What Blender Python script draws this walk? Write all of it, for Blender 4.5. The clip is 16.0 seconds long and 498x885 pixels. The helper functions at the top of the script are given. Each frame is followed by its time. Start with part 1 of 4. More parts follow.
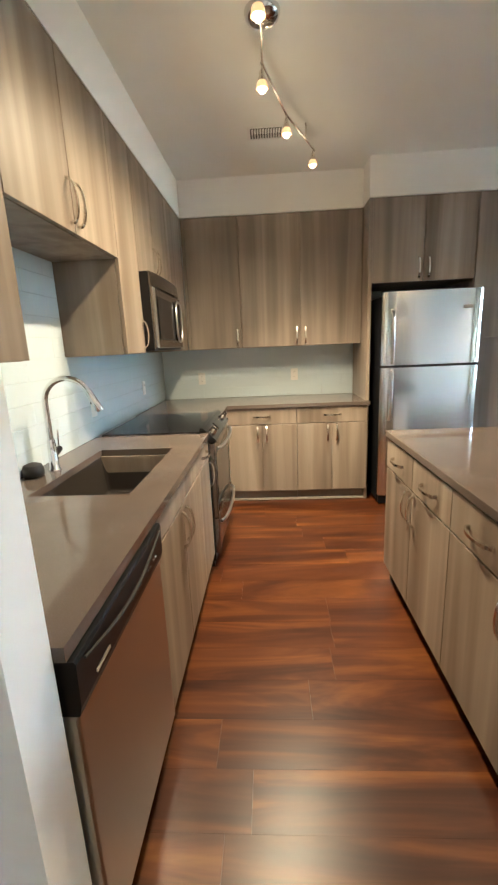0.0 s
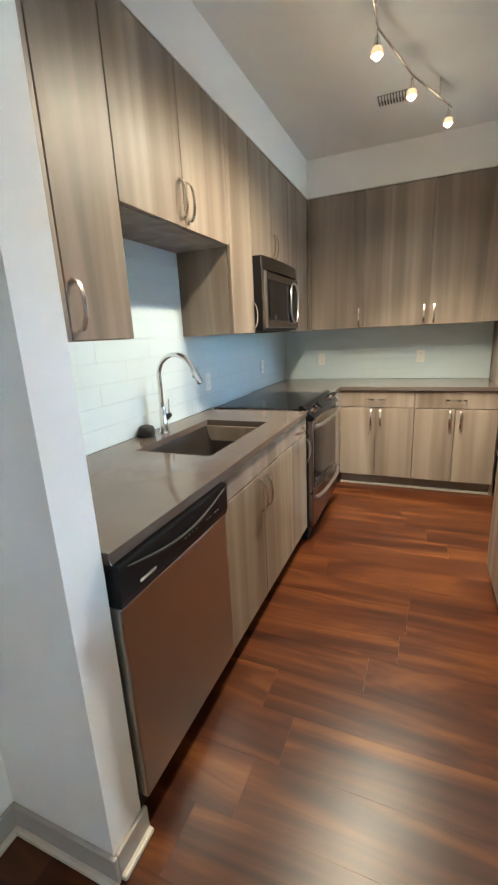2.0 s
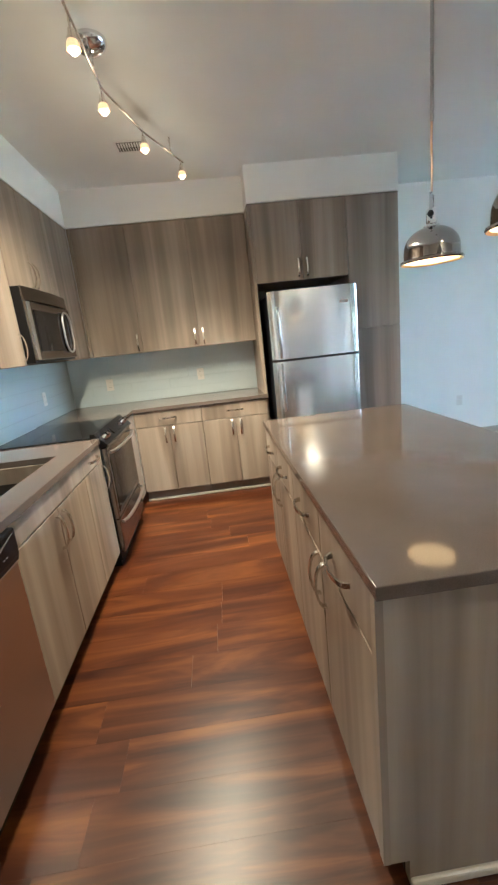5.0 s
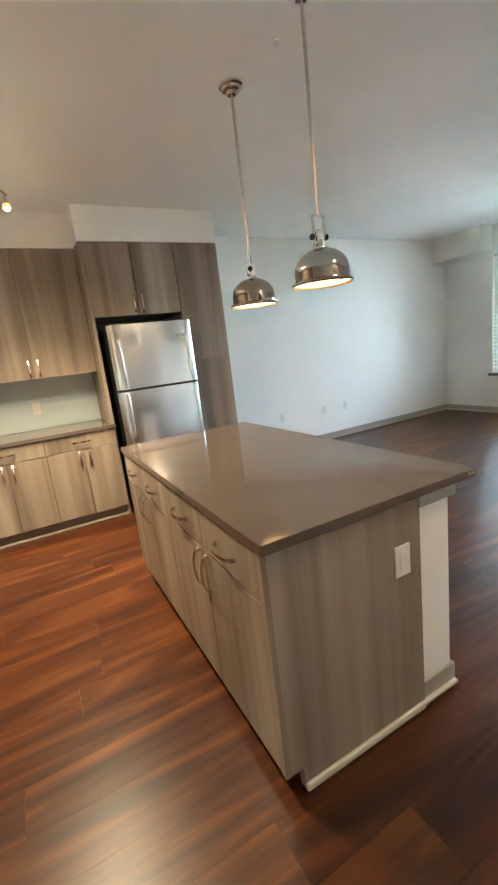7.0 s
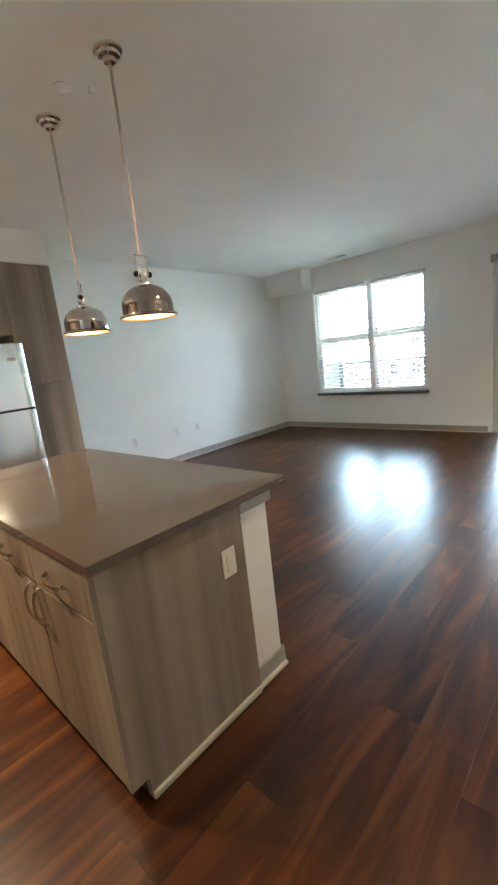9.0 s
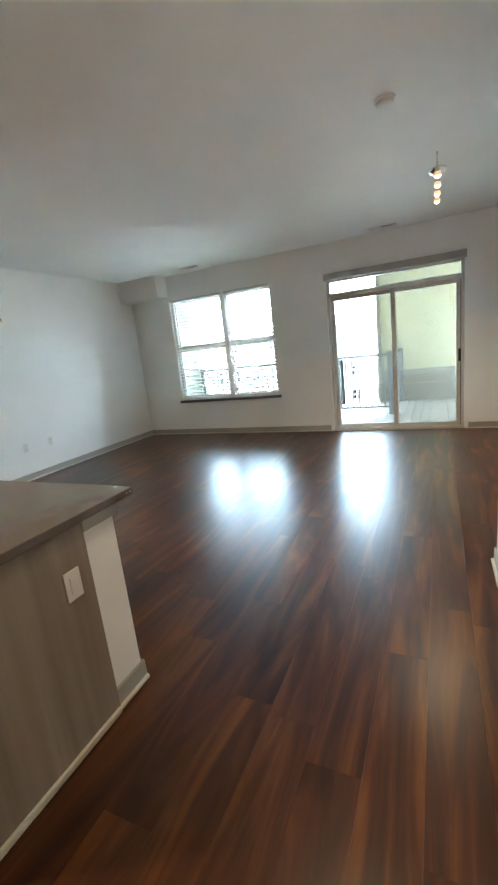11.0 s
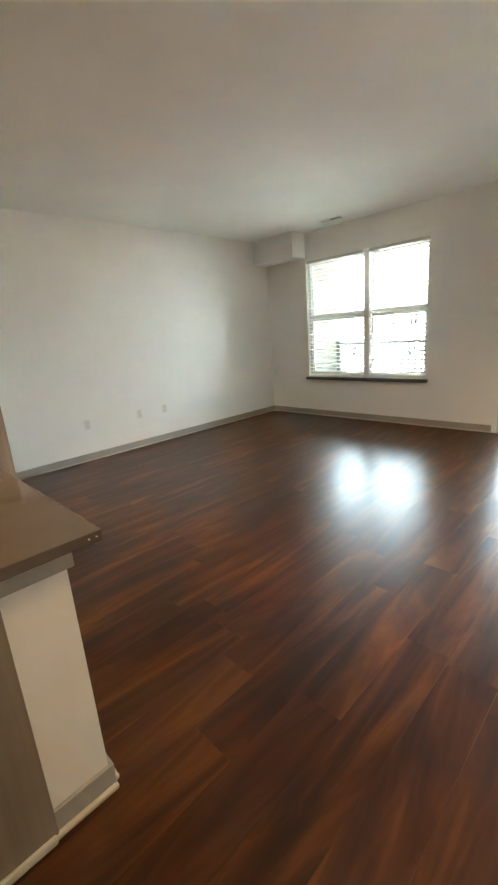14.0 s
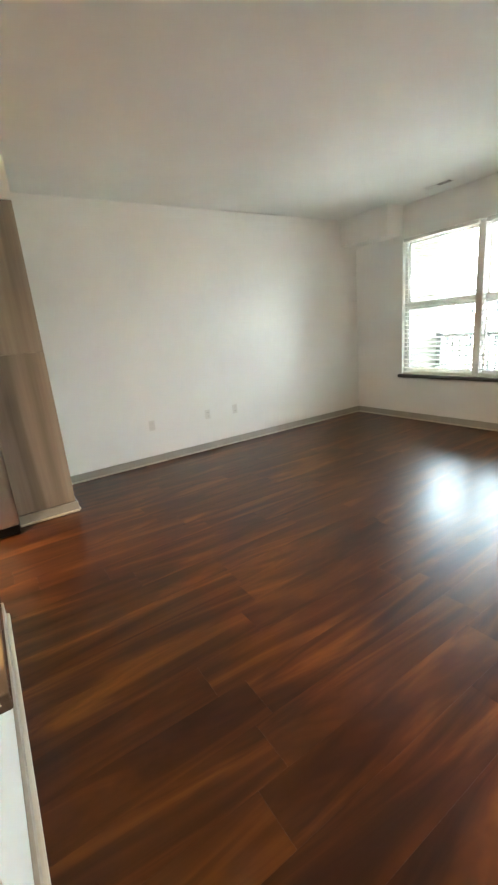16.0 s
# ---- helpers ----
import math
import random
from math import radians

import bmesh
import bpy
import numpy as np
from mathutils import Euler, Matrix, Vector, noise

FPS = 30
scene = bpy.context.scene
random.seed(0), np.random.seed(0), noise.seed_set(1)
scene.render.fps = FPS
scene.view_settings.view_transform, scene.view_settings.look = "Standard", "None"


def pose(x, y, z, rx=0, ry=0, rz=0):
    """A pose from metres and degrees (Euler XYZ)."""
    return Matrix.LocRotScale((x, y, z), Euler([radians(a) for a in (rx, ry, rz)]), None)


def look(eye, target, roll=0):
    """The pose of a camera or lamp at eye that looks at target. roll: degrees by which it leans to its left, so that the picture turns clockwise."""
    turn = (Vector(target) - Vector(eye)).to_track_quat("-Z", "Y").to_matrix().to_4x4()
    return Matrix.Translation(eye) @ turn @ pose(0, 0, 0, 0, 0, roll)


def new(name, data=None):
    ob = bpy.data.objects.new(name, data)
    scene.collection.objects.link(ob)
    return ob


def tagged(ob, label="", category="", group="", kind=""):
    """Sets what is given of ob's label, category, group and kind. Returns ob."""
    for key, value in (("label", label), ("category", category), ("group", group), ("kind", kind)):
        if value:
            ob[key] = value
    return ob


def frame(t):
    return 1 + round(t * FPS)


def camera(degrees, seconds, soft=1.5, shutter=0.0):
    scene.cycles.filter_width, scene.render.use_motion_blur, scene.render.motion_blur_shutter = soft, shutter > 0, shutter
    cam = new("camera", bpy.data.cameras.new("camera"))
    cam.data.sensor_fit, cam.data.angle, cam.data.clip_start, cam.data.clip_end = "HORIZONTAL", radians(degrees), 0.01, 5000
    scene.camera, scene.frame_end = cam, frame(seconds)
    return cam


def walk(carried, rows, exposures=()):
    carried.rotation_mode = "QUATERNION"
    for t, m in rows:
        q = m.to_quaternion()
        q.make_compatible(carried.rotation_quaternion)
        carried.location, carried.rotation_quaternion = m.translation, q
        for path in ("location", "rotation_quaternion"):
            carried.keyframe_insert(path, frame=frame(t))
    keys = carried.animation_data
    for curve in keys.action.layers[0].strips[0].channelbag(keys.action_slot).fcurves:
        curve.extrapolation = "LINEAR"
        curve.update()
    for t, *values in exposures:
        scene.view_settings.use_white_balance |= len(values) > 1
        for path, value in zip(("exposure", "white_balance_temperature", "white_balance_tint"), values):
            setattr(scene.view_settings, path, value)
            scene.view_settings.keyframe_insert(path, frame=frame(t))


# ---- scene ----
cam = camera(62.3, 16.0, 2.4)
PATH = [
    (0, (0.118, 0.006, 1.422), (0.01, 1.95, 0.966), -2.5),
    (0.5, (0.193, -0.015, 1.421), (-0.168, 1.898, 0.965), -2.2),
    (1, (0.298, -0.054, 1.415), (-0.302, 1.792, 0.935), -1.6),
    (1.5, (0.363, -0.055, 1.413), (-0.373, 1.737, 0.912), -2.2),
    (2, (0.401, -0.055, 1.4), (-0.361, 1.723, 0.893), -2.9),
    (2.5, (0.421, -0.071, 1.401), (-0.291, 1.729, 0.895), -3.6),
    (3, (0.438, -0.088, 1.404), (-0.159, 1.754, 0.905), -4.2),
    (3.5, (0.457, -0.105, 1.408), (0.009, 1.78, 0.914), -4.7),
    (4, (0.486, -0.122, 1.413), (0.197, 1.795, 0.921), -5.2),
    (4.5, (0.519, -0.134, 1.409), (0.431, 1.805, 0.928), -5.8),
    (4.7, (0.524, -0.146, 1.413), (0.52, 1.795, 0.931), -6.0),
    (6.8, (0.319, -0.347, 1.436), (1.152, 1.416, 0.995), -7.0),
    (7, (0.317, -0.37, 1.427), (1.208, 1.368, 0.997), -6.9),
    (7.5, (0.332, -0.434, 1.438), (1.376, 1.217, 1.006), -6.5),
    (8, (0.335, -0.488, 1.437), (1.525, 1.063, 1.015), -6.4),
    (8.5, (0.341, -0.527, 1.44), (1.654, 0.924, 1.026), -6.5),
    (9, (0.341, -0.56, 1.438), (1.763, 0.787, 1.034), -6.6),
    (9.5, (0.348, -0.6, 1.44), (1.882, 0.619, 1.039), -7.1),
    (10, (0.354, -0.639, 1.44), (1.984, 0.448, 1.034), -7.4),
    (10.2, (0.357, -0.649, 1.441), (2.02, 0.382, 1.029), -7.2),
    (12.3, (0.619, -0.684, 1.428), (2.435, 0.008, 0.956), -6.1),
    (12.5, (0.694, -0.662, 1.435), (2.506, 0.04, 0.96), -5.9),
    (13, (0.899, -0.617, 1.417), (2.643, 0.234, 0.933), -4.9),
    (13.5, (1.126, -0.613, 1.431), (2.696, 0.522, 0.934), -4.2),
    (14, (1.272, -0.531, 1.419), (2.619, 0.854, 0.903), -4.3),
    (14.5, (1.41, -0.392, 1.424), (2.543, 1.171, 0.901), -5.2),
    (15, (1.508, -0.294, 1.414), (2.522, 1.344, 0.879), -5.3),
    (15.5, (1.631, -0.191, 1.404), (2.61, 1.473, 0.883), -5.1),
    (16, (1.771, -0.135, 1.432), (2.802, 1.497, 0.908), -5.2),
]

EXPOSURES = [
    (0.0, 6.92, 4850, -2), (2.0, 6.8, 4400, -3), (4.5, 7.0, 4350, -3), (7.0, 7.02, 5050, -2), (10.0, 6.58, 5100, -2),
    (12.5, 6.53, 5350, -1), (14.5, 6.8, 5950, 0), (16.0, 6.93, 5850, 0)]
walk(cam, [(t, look(eye, target, roll)) for t, eye, target, roll in PATH], EXPOSURES)

# ---- light ----
world = bpy.data.worlds.new("overcast_sky")
scene.world = world
world.use_nodes = True
wn = world.node_tree.nodes
sky = wn.new("ShaderNodeTexSky")
sky.sky_type, sky.sun_disc = "NISHITA", False
sky.sun_elevation, sky.sun_rotation = radians(50), radians(-55)
sky.air_density, sky.dust_density, sky.ozone_density = 1.0, 4.0, 1.0
wn["Background"].inputs["Strength"].default_value = 0.128
cloud = wn.new("ShaderNodeHueSaturation")
cloud.inputs["Saturation"].default_value = 0.16
world.node_tree.links.new(sky.outputs["Color"], cloud.inputs["Color"])
world.node_tree.links.new(cloud.outputs["Color"], wn["Background"].inputs["Color"])
sun = new("sun", bpy.data.lights.new("sun", "SUN"))
sun.data.energy, sun.data.angle, sun.data.color = 0.5, radians(14), (1.0, 0.96, 0.9)
sun.rotation_euler = (radians(40), 0, radians(-125))

WARM = (1.0, 0.63, 0.32)
KW, LW, HW = 1.75, 0.38, 0.8


def spot_lamp(name, at, aim, watts, degrees=110, blend=0.7, radius=0.03):
    ob = new(name, bpy.data.lights.new(name, "SPOT"))
    ob.data.energy, ob.data.color = watts, WARM
    ob.data.spot_size, ob.data.spot_blend, ob.data.shadow_soft_size = radians(degrees), blend, radius
    ob.matrix_world = look(at, aim)
    return ob


def bulb_lamp(name, at, watts, radius=0.03, color=WARM):
    ob = new(name, bpy.data.lights.new(name, "POINT"))
    ob.data.energy, ob.data.color, ob.data.shadow_soft_size = watts, color, radius
    ob.location = at
    return ob


# ---- materials ----
def material(name, color=(0.5, 0.5, 0.5), rough=0.5, metal=0.0):
    m = bpy.data.materials.new(name)
    m.use_nodes = True
    b = m.node_tree.nodes["Principled BSDF"]
    b.inputs["Base Color"].default_value = (*color, 1)
    b.inputs["Roughness"].default_value = rough
    b.inputs["Metallic"].default_value = metal
    return m


def nodes_of(m):
    t = m.node_tree
    return t.nodes, t.links, t.nodes["Principled BSDF"]


def position(m, scale, spread=0.0):
    """World position times scale, moved by a random step for each object."""
    n, l, b = nodes_of(m)
    geo = n.new("ShaderNodeNewGeometry")
    info = n.new("ShaderNodeObjectInfo")
    step = n.new("ShaderNodeVectorMath")
    step.operation = "SCALE"
    step.inputs[0].default_value = (1.0, 1.7, 0.6)
    mul = n.new("ShaderNodeMath")
    mul.operation = "MULTIPLY"
    mul.inputs[1].default_value = spread
    l.new(info.outputs["Random"], mul.inputs[0])
    l.new(mul.outputs[0], step.inputs["Scale"])
    add = n.new("ShaderNodeVectorMath")
    add.operation = "ADD"
    l.new(geo.outputs["Position"], add.inputs[0])
    l.new(step.outputs[0], add.inputs[1])
    out = n.new("ShaderNodeVectorMath")
    out.operation = "MULTIPLY"
    out.inputs[1].default_value = scale
    l.new(add.outputs[0], out.inputs[0])
    return out.outputs[0], info.outputs["Random"]


def noise_node(m, vec, scale, detail=4.0, rough=0.55, distort=0.0):
    n, l, b = nodes_of(m)
    t = n.new("ShaderNodeTexNoise")
    t.inputs["Scale"].default_value, t.inputs["Detail"].default_value = scale, detail
    t.inputs["Roughness"].default_value, t.inputs["Distortion"].default_value = rough, distort
    l.new(vec, t.inputs["Vector"])
    return t.outputs["Fac"]


def ramp(m, fac, stops):
    n, l, b = nodes_of(m)
    r = n.new("ShaderNodeValToRGB")
    e = r.color_ramp.elements
    while len(e) < len(stops):
        e.new(0.5)
    for k, (p, c) in enumerate(stops):
        e[k].position = p
        e[k].color = (*c, 1) if len(c) == 3 else c
    l.new(fac, r.inputs["Fac"])
    return r.outputs["Color"]


def mixed(m, mode, fac, a, b2):
    n, l, b = nodes_of(m)
    x = n.new("ShaderNodeMix")
    x.data_type, x.blend_type = "RGBA", mode
    if isinstance(fac, float):
        x.inputs[0].default_value = fac
    else:
        l.new(fac, x.inputs[0])
    for socket, v in ((x.inputs[6], a), (x.inputs[7], b2)):
        if isinstance(v, tuple):
            socket.default_value = (*v, 1)
        else:
            l.new(v, socket)
    return x.outputs[2]


def bumped(m, fac, strength, distance=0.002):
    n, l, b = nodes_of(m)
    t = n.new("ShaderNodeBump")
    t.inputs["Strength"].default_value, t.inputs["Distance"].default_value = strength, distance
    l.new(fac, t.inputs["Height"])
    l.new(t.outputs["Normal"], b.inputs["Normal"])


def rough_from(m, fac, low, high):
    n, l, b = nodes_of(m)
    r = n.new("ShaderNodeMapRange")
    r.inputs["To Min"].default_value, r.inputs["To Max"].default_value = low, high
    l.new(fac, r.inputs["Value"])
    l.new(r.outputs[0], b.inputs["Roughness"])


def colored(m, socket):
    n, l, b = nodes_of(m)
    l.new(socket, b.inputs["Base Color"])


def painted(name, color, rough=0.55, vary=0.05):
    m = material(name, color, rough)
    v, r = position(m, (1, 1, 1))
    big = noise_node(m, v, 1.3, 3)
    fine = noise_node(m, v, 180, 2)
    lo = tuple(c * (1 - vary) for c in color)
    hi = tuple(min(1, c * (1 + vary)) for c in color)
    colored(m, ramp(m, big, [(0.3, lo), (0.7, hi)]))
    bumped(m, fine, 0.12, 0.001)
    return m


def laminate(name, grain=(15, 15, 0.55)):
    """Grey-brown woodgrain laminate; the grain runs along z."""
    m = material(name, rough=0.42)
    v, r = position(m, grain, 9.0)
    broad = noise_node(m, v, 0.34, 2, 0.5, 1.0)
    streak = noise_node(m, v, 1.1, 3, 0.5, 0.5)
    fine = noise_node(m, v, 7.0, 3, 0.6)
    a = ramp(m, broad, [(0.34, (0.172, 0.137, 0.104)), (0.46, (0.238, 0.196, 0.154)), (0.55, (0.276, 0.230, 0.182)), (0.66, (0.342, 0.290, 0.232))])
    b = ramp(m, streak, [(0.3, (0.80, 0.785, 0.77)), (0.5, (0.97, 0.965, 0.96)), (0.7, (1.12, 1.11, 1.09))])
    c = mixed(m, "MULTIPLY", 0.65, a, b)
    d = ramp(m, fine, [(0.35, (0.93, 0.925, 0.92)), (0.65, (1.03, 1.03, 1.03))])
    colored(m, mixed(m, "MULTIPLY", 0.6, c, d))
    rough_from(m, fine, 0.36, 0.5)
    bumped(m, fine, 0.08, 0.001)
    return m


def floorboard(name):
    """Red-brown walnut laminate planks; the grain runs along x."""
    m = material(name, rough=0.25)
    v, r = position(m, (1.1, 8, 1), 17.0)
    broad = noise_node(m, v, 0.68, 4, 0.55, 1.5)
    streak = noise_node(m, v, 1.7, 3, 0.55, 0.6)
    fine = noise_node(m, v, 11.0, 3, 0.6)
    a = ramp(m, broad, [(0.30, (0.025, 0.0067, 0.0027)), (0.43, (0.047, 0.0136, 0.0041)), (0.53, (0.073, 0.0226, 0.0054)), (0.62, (0.116, 0.0392, 0.0074)), (0.73, (0.176, 0.0655, 0.0108))])
    b = ramp(m, streak, [(0.28, (0.78, 0.76, 0.75)), (0.6, (1.0, 1.0, 1.0)), (0.8, (1.08, 1.07, 1.06))])
    c = mixed(m, "MULTIPLY", 0.5, a, b)
    tone = ramp(m, r, [(0.0, (0.95, 0.945, 0.94)), (1.0, (1.05, 1.045, 1.04))])
    colored(m, mixed(m, "MULTIPLY", 1.0, c, tone))
    rough_from(m, fine, 0.30, 0.325)
    m.node_tree.nodes["Principled BSDF"].inputs["Specular IOR Level"].default_value = 0.31
    bumped(m, fine, 0.04, 0.001)
    return m


def quartz(name):
    m = material(name, rough=0.075)
    v, r = position(m, (1, 1, 1))
    speck = noise_node(m, v, 420, 2)
    cloud = noise_node(m, v, 6, 3)
    a = ramp(m, speck, [(0.35, (0.098, 0.080, 0.068)), (0.6, (0.118, 0.097, 0.084)), (0.75, (0.142, 0.119, 0.104))])
    b = ramp(m, cloud, [(0.3, (0.93, 0.93, 0.93)), (0.7, (1.05, 1.05, 1.05))])
    colored(m, mixed(m, "MULTIPLY", 1.0, a, b))
    return m


def brushed(name, color, rough):
    m = material(name, color, rough, 1.0)
    v, r = position(m, (1, 1, 1))
    smudge = noise_node(m, v, 5.0, 2)
    rough_from(m, smudge, rough - 0.012, rough + 0.012)
    return m


def glowing(name, color, strength):
    m = material(name, color, 0.4)
    b = m.node_tree.nodes["Principled BSDF"]
    b.inputs["Emission Color"].default_value = (*color, 1)
    b.inputs["Emission Strength"].default_value = strength
    return m


def clear_glass(name):
    m = bpy.data.materials.new(name)
    m.use_nodes = True
    t = m.node_tree
    t.nodes.clear()
    o = t.nodes.new("ShaderNodeOutputMaterial")
    mix = t.nodes.new("ShaderNodeMixShader")
    tr = t.nodes.new("ShaderNodeBsdfTransparent")
    gl = t.nodes.new("ShaderNodeBsdfGlossy")
    fr = t.nodes.new("ShaderNodeFresnel")
    tr.inputs["Color"].default_value = (0.93, 0.95, 0.94, 1)
    gl.inputs["Roughness"].default_value = 0.01
    fr.inputs["IOR"].default_value = 1.5
    t.links.new(fr.outputs[0], mix.inputs[0])
    t.links.new(tr.outputs[0], mix.inputs[1])
    t.links.new(gl.outputs[0], mix.inputs[2])
    t.links.new(mix.outputs[0], o.inputs["Surface"])
    return m


WALL = painted("wall_paint", (0.86, 0.865, 0.845), 0.6, 0.02)
CEIL = painted("ceiling_paint", (0.855, 0.875, 0.855), 0.8, 0.02)
TRIM = painted("greige_trim_paint", (0.36, 0.345, 0.315), 0.4, 0.04)
SHOE = painted("pale_trim_paint", (0.58, 0.55, 0.48), 0.4, 0.04)
DOORPAINT = painted("door_paint", (0.50, 0.50, 0.50), 0.35, 0.02)
WOOD = laminate("grey_woodgrain_laminate")
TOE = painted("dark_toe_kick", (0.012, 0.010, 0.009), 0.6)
PLINTH = painted("taupe_plinth", (0.23, 0.19, 0.155), 0.5)
PLANK = floorboard("walnut_plank")
GROUT = painted("underlay_dark", (0.06, 0.024, 0.011), 0.7)
QUARTZ = quartz("grey_brown_quartz")
STEEL = brushed("brushed_stainless", (0.58, 0.575, 0.565), 0.30)
DARKSTEEL = brushed("dark_stainless", (0.36, 0.30, 0.26), 0.33)
NICKEL = brushed("satin_nickel", (0.74, 0.71, 0.66), 0.22)
SHINE = brushed("polished_stainless", (0.80, 0.82, 0.84), 0.15)
sn, sl, sb = nodes_of(SHINE)
grain = sn.new("ShaderNodeTangent")
grain.direction_type, grain.axis = "RADIAL", "Z"
sl.new(grain.outputs[0], sb.inputs["Tangent"])
sb.inputs["Anisotropic"].default_value = 0.6
sb.inputs["Anisotropic Rotation"].default_value = 0.25
DISH = brushed("satin_stainless", (0.50, 0.485, 0.455), 0.33)
FRONT = brushed("smoked_stainless", (0.26, 0.24, 0.22), 0.26)
CHROME = material("chrome", (0.74, 0.74, 0.74), 0.06, 1.0)
SMOKED = material("polished_nickel", (0.44, 0.415, 0.395), 0.06, 1.0)
BLACK = painted("black_plastic", (0.009, 0.009, 0.010), 0.36)
GLASSBLACK = material("black_glass", (0.008, 0.008, 0.009), 0.05)
for gloss in (BLACK, GLASSBLACK):
    gloss.node_tree.nodes["Principled BSDF"].inputs["Specular IOR Level"].default_value = 0.17
RUBBER = painted("black_rubber", (0.015, 0.015, 0.015), 0.6)
SINK = painted("brown_composite", (0.020, 0.0165, 0.0138), 0.55)
TILE = material("pale_blue_glass_tile", (0.585, 0.67, 0.71), 0.14)
TILEGROUT = painted("tile_grout", (0.59, 0.67, 0.70), 0.7)
PLATE = material("white_plastic", (0.75, 0.74, 0.71), 0.35)
LEGEND = material("grey_legend", (0.16, 0.16, 0.17), 0.5)
SLOT = material("socket_slot", (0.05, 0.05, 0.05), 0.5)
VINYL = painted("white_vinyl", (0.84, 0.84, 0.83), 0.35, 0.02)
ALUM = painted("grey_window_frame", (0.58, 0.58, 0.57), 0.4, 0.03)
GLASS = clear_glass("window_glass")
BULB = glowing("bulb_glow", (1.0, 0.66, 0.36), 0.11)
AMBER = glowing("amber_shade_glow", (1.0, 0.52, 0.20), 0.010)
LINER = painted("amber_pendant_liner", (0.80, 0.52, 0.22), 0.4)
# Silvery pendant wire; its orange lamp glint is put into the base colour.
CORD = material("warm_glint_cord", (0.72, 0.50, 0.36), 0.3, 0.6)
FLUSH = glowing("flush_bowl_glow", (1.0, 0.60, 0.28), 0.016)
GLOBE = glowing("pendant_lens_glow", (1.0, 0.52, 0.17), 0.045)
SILL = painted("sill_paint", (0.10, 0.105, 0.11), 0.4)
VALANCE = painted("grey_valance", (0.36, 0.36, 0.36), 0.5)
SLAT = painted("white_blind_slat", (0.80, 0.80, 0.77), 0.45, 0.02)
sn, sl, sb = nodes_of(SLAT)
through_slat = sn.new("ShaderNodeBsdfTranslucent")
through_slat.inputs["Color"].default_value = (0.88, 0.88, 0.84, 1)
slat_mix = sn.new("ShaderNodeMixShader")
slat_mix.inputs[0].default_value = 0.72
sl.new(sb.outputs[0], slat_mix.inputs[1])
sl.new(through_slat.outputs[0], slat_mix.inputs[2])
sl.new(slat_mix.outputs[0], sn["Material Output"].inputs["Surface"])
RAIL = painted("grey_rail_paint", (0.105, 0.102, 0.096), 0.5)
DECK = painted("grey_deck_board", (0.16, 0.142, 0.115), 0.7, 0.15)
SIDING = painted("cream_siding", (0.22, 0.20, 0.125), 0.7, 0.04)
LAPS = painted("pale_lap_siding", (0.19, 0.18, 0.14), 0.7, 0.05)
SIDINGLOW = painted("taupe_siding", (0.105, 0.092, 0.068), 0.7, 0.05)
FACADE = painted("pale_facade", (0.055, 0.054, 0.051), 0.8, 0.04)
FACADEGLASS = painted("facade_window", (0.004, 0.004, 0.0045), 0.9)
FACADEGLASS.node_tree.nodes["Principled BSDF"].inputs["Specular IOR Level"].default_value = 0.0
ROOF = painted("grey_roof", (0.55, 0.54, 0.53), 0.9, 0.05)
GROUND = painted("ground_far", (0.42, 0.41, 0.38), 0.9, 0.2)


# ---- mesh helpers ----
def box(bm, x0, x1, y0, y1, z0, z1, bevel=0.0, seg=2):
    v = [bm.verts.new((x, y, z)) for z in (z0, z1) for y in (y0, y1) for x in (x0, x1)]
    f = [bm.faces.new([v[i] for i in q]) for q in ((0, 2, 3, 1), (4, 5, 7, 6), (0, 1, 5, 4), (2, 6, 7, 3), (0, 4, 6, 2), (1, 3, 7, 5))]
    if bevel > 0:
        e = {x for q in f for x in q.edges}
        bmesh.ops.bevel(bm, geom=list(e), offset=bevel, segments=seg, affect="EDGES", profile=0.5)
    return bm


def boxed(*a, **k):
    return box(bmesh.new(), *a, **k)


def tube(bm, pts, radius, sides=12, caps=True):
    """A round bar along points; radius is one number or one for each point."""
    rings = []
    pts = [Vector(p) for p in pts]
    up = Vector((0.123, 0.456, 0.881))
    for i, p in enumerate(pts):
        d = (pts[min(i + 1, len(pts) - 1)] - pts[max(i - 1, 0)]).normalized()
        s = d.cross(up).normalized()
        u = s.cross(d).normalized()
        r = radius[i] if isinstance(radius, (list, tuple)) else radius
        rings.append([bm.verts.new(p + r * (math.cos(a) * s + math.sin(a) * u)) for a in (2 * math.pi * k / sides for k in range(sides))])
    for a, b in zip(rings, rings[1:]):
        for k in range(sides):
            bm.faces.new((a[k], a[(k + 1) % sides], b[(k + 1) % sides], b[k])).smooth = True
    if caps:
        bm.faces.new(rings[0][::-1])
        bm.faces.new(rings[-1])
    return bm


def lathe(bm, profile, at=(0, 0, 0), sides=32, axis="z"):
    """A turned body: profile of (radius, height)."""
    rings = []
    for r, h in profile:
        ring = []
        for k in range(sides):
            a = 2 * math.pi * k / sides
            p = (r * math.cos(a), r * math.sin(a), h)
            if axis == "y":
                p = (p[0], -p[2], p[1])
            ring.append(bm.verts.new(Vector(at) + Vector(p)))
        rings.append(ring)
    for a, b in zip(rings, rings[1:]):
        for k in range(sides):
            bm.faces.new((a[k], a[(k + 1) % sides], b[(k + 1) % sides], b[k])).smooth = True
    return bm


def closed_lathe(profile, **k):
    bm = lathe(bmesh.new(), profile, **k)
    bmesh.ops.holes_fill(bm, edges=[e for e in bm.edges if len(e.link_faces) == 1])
    return bm


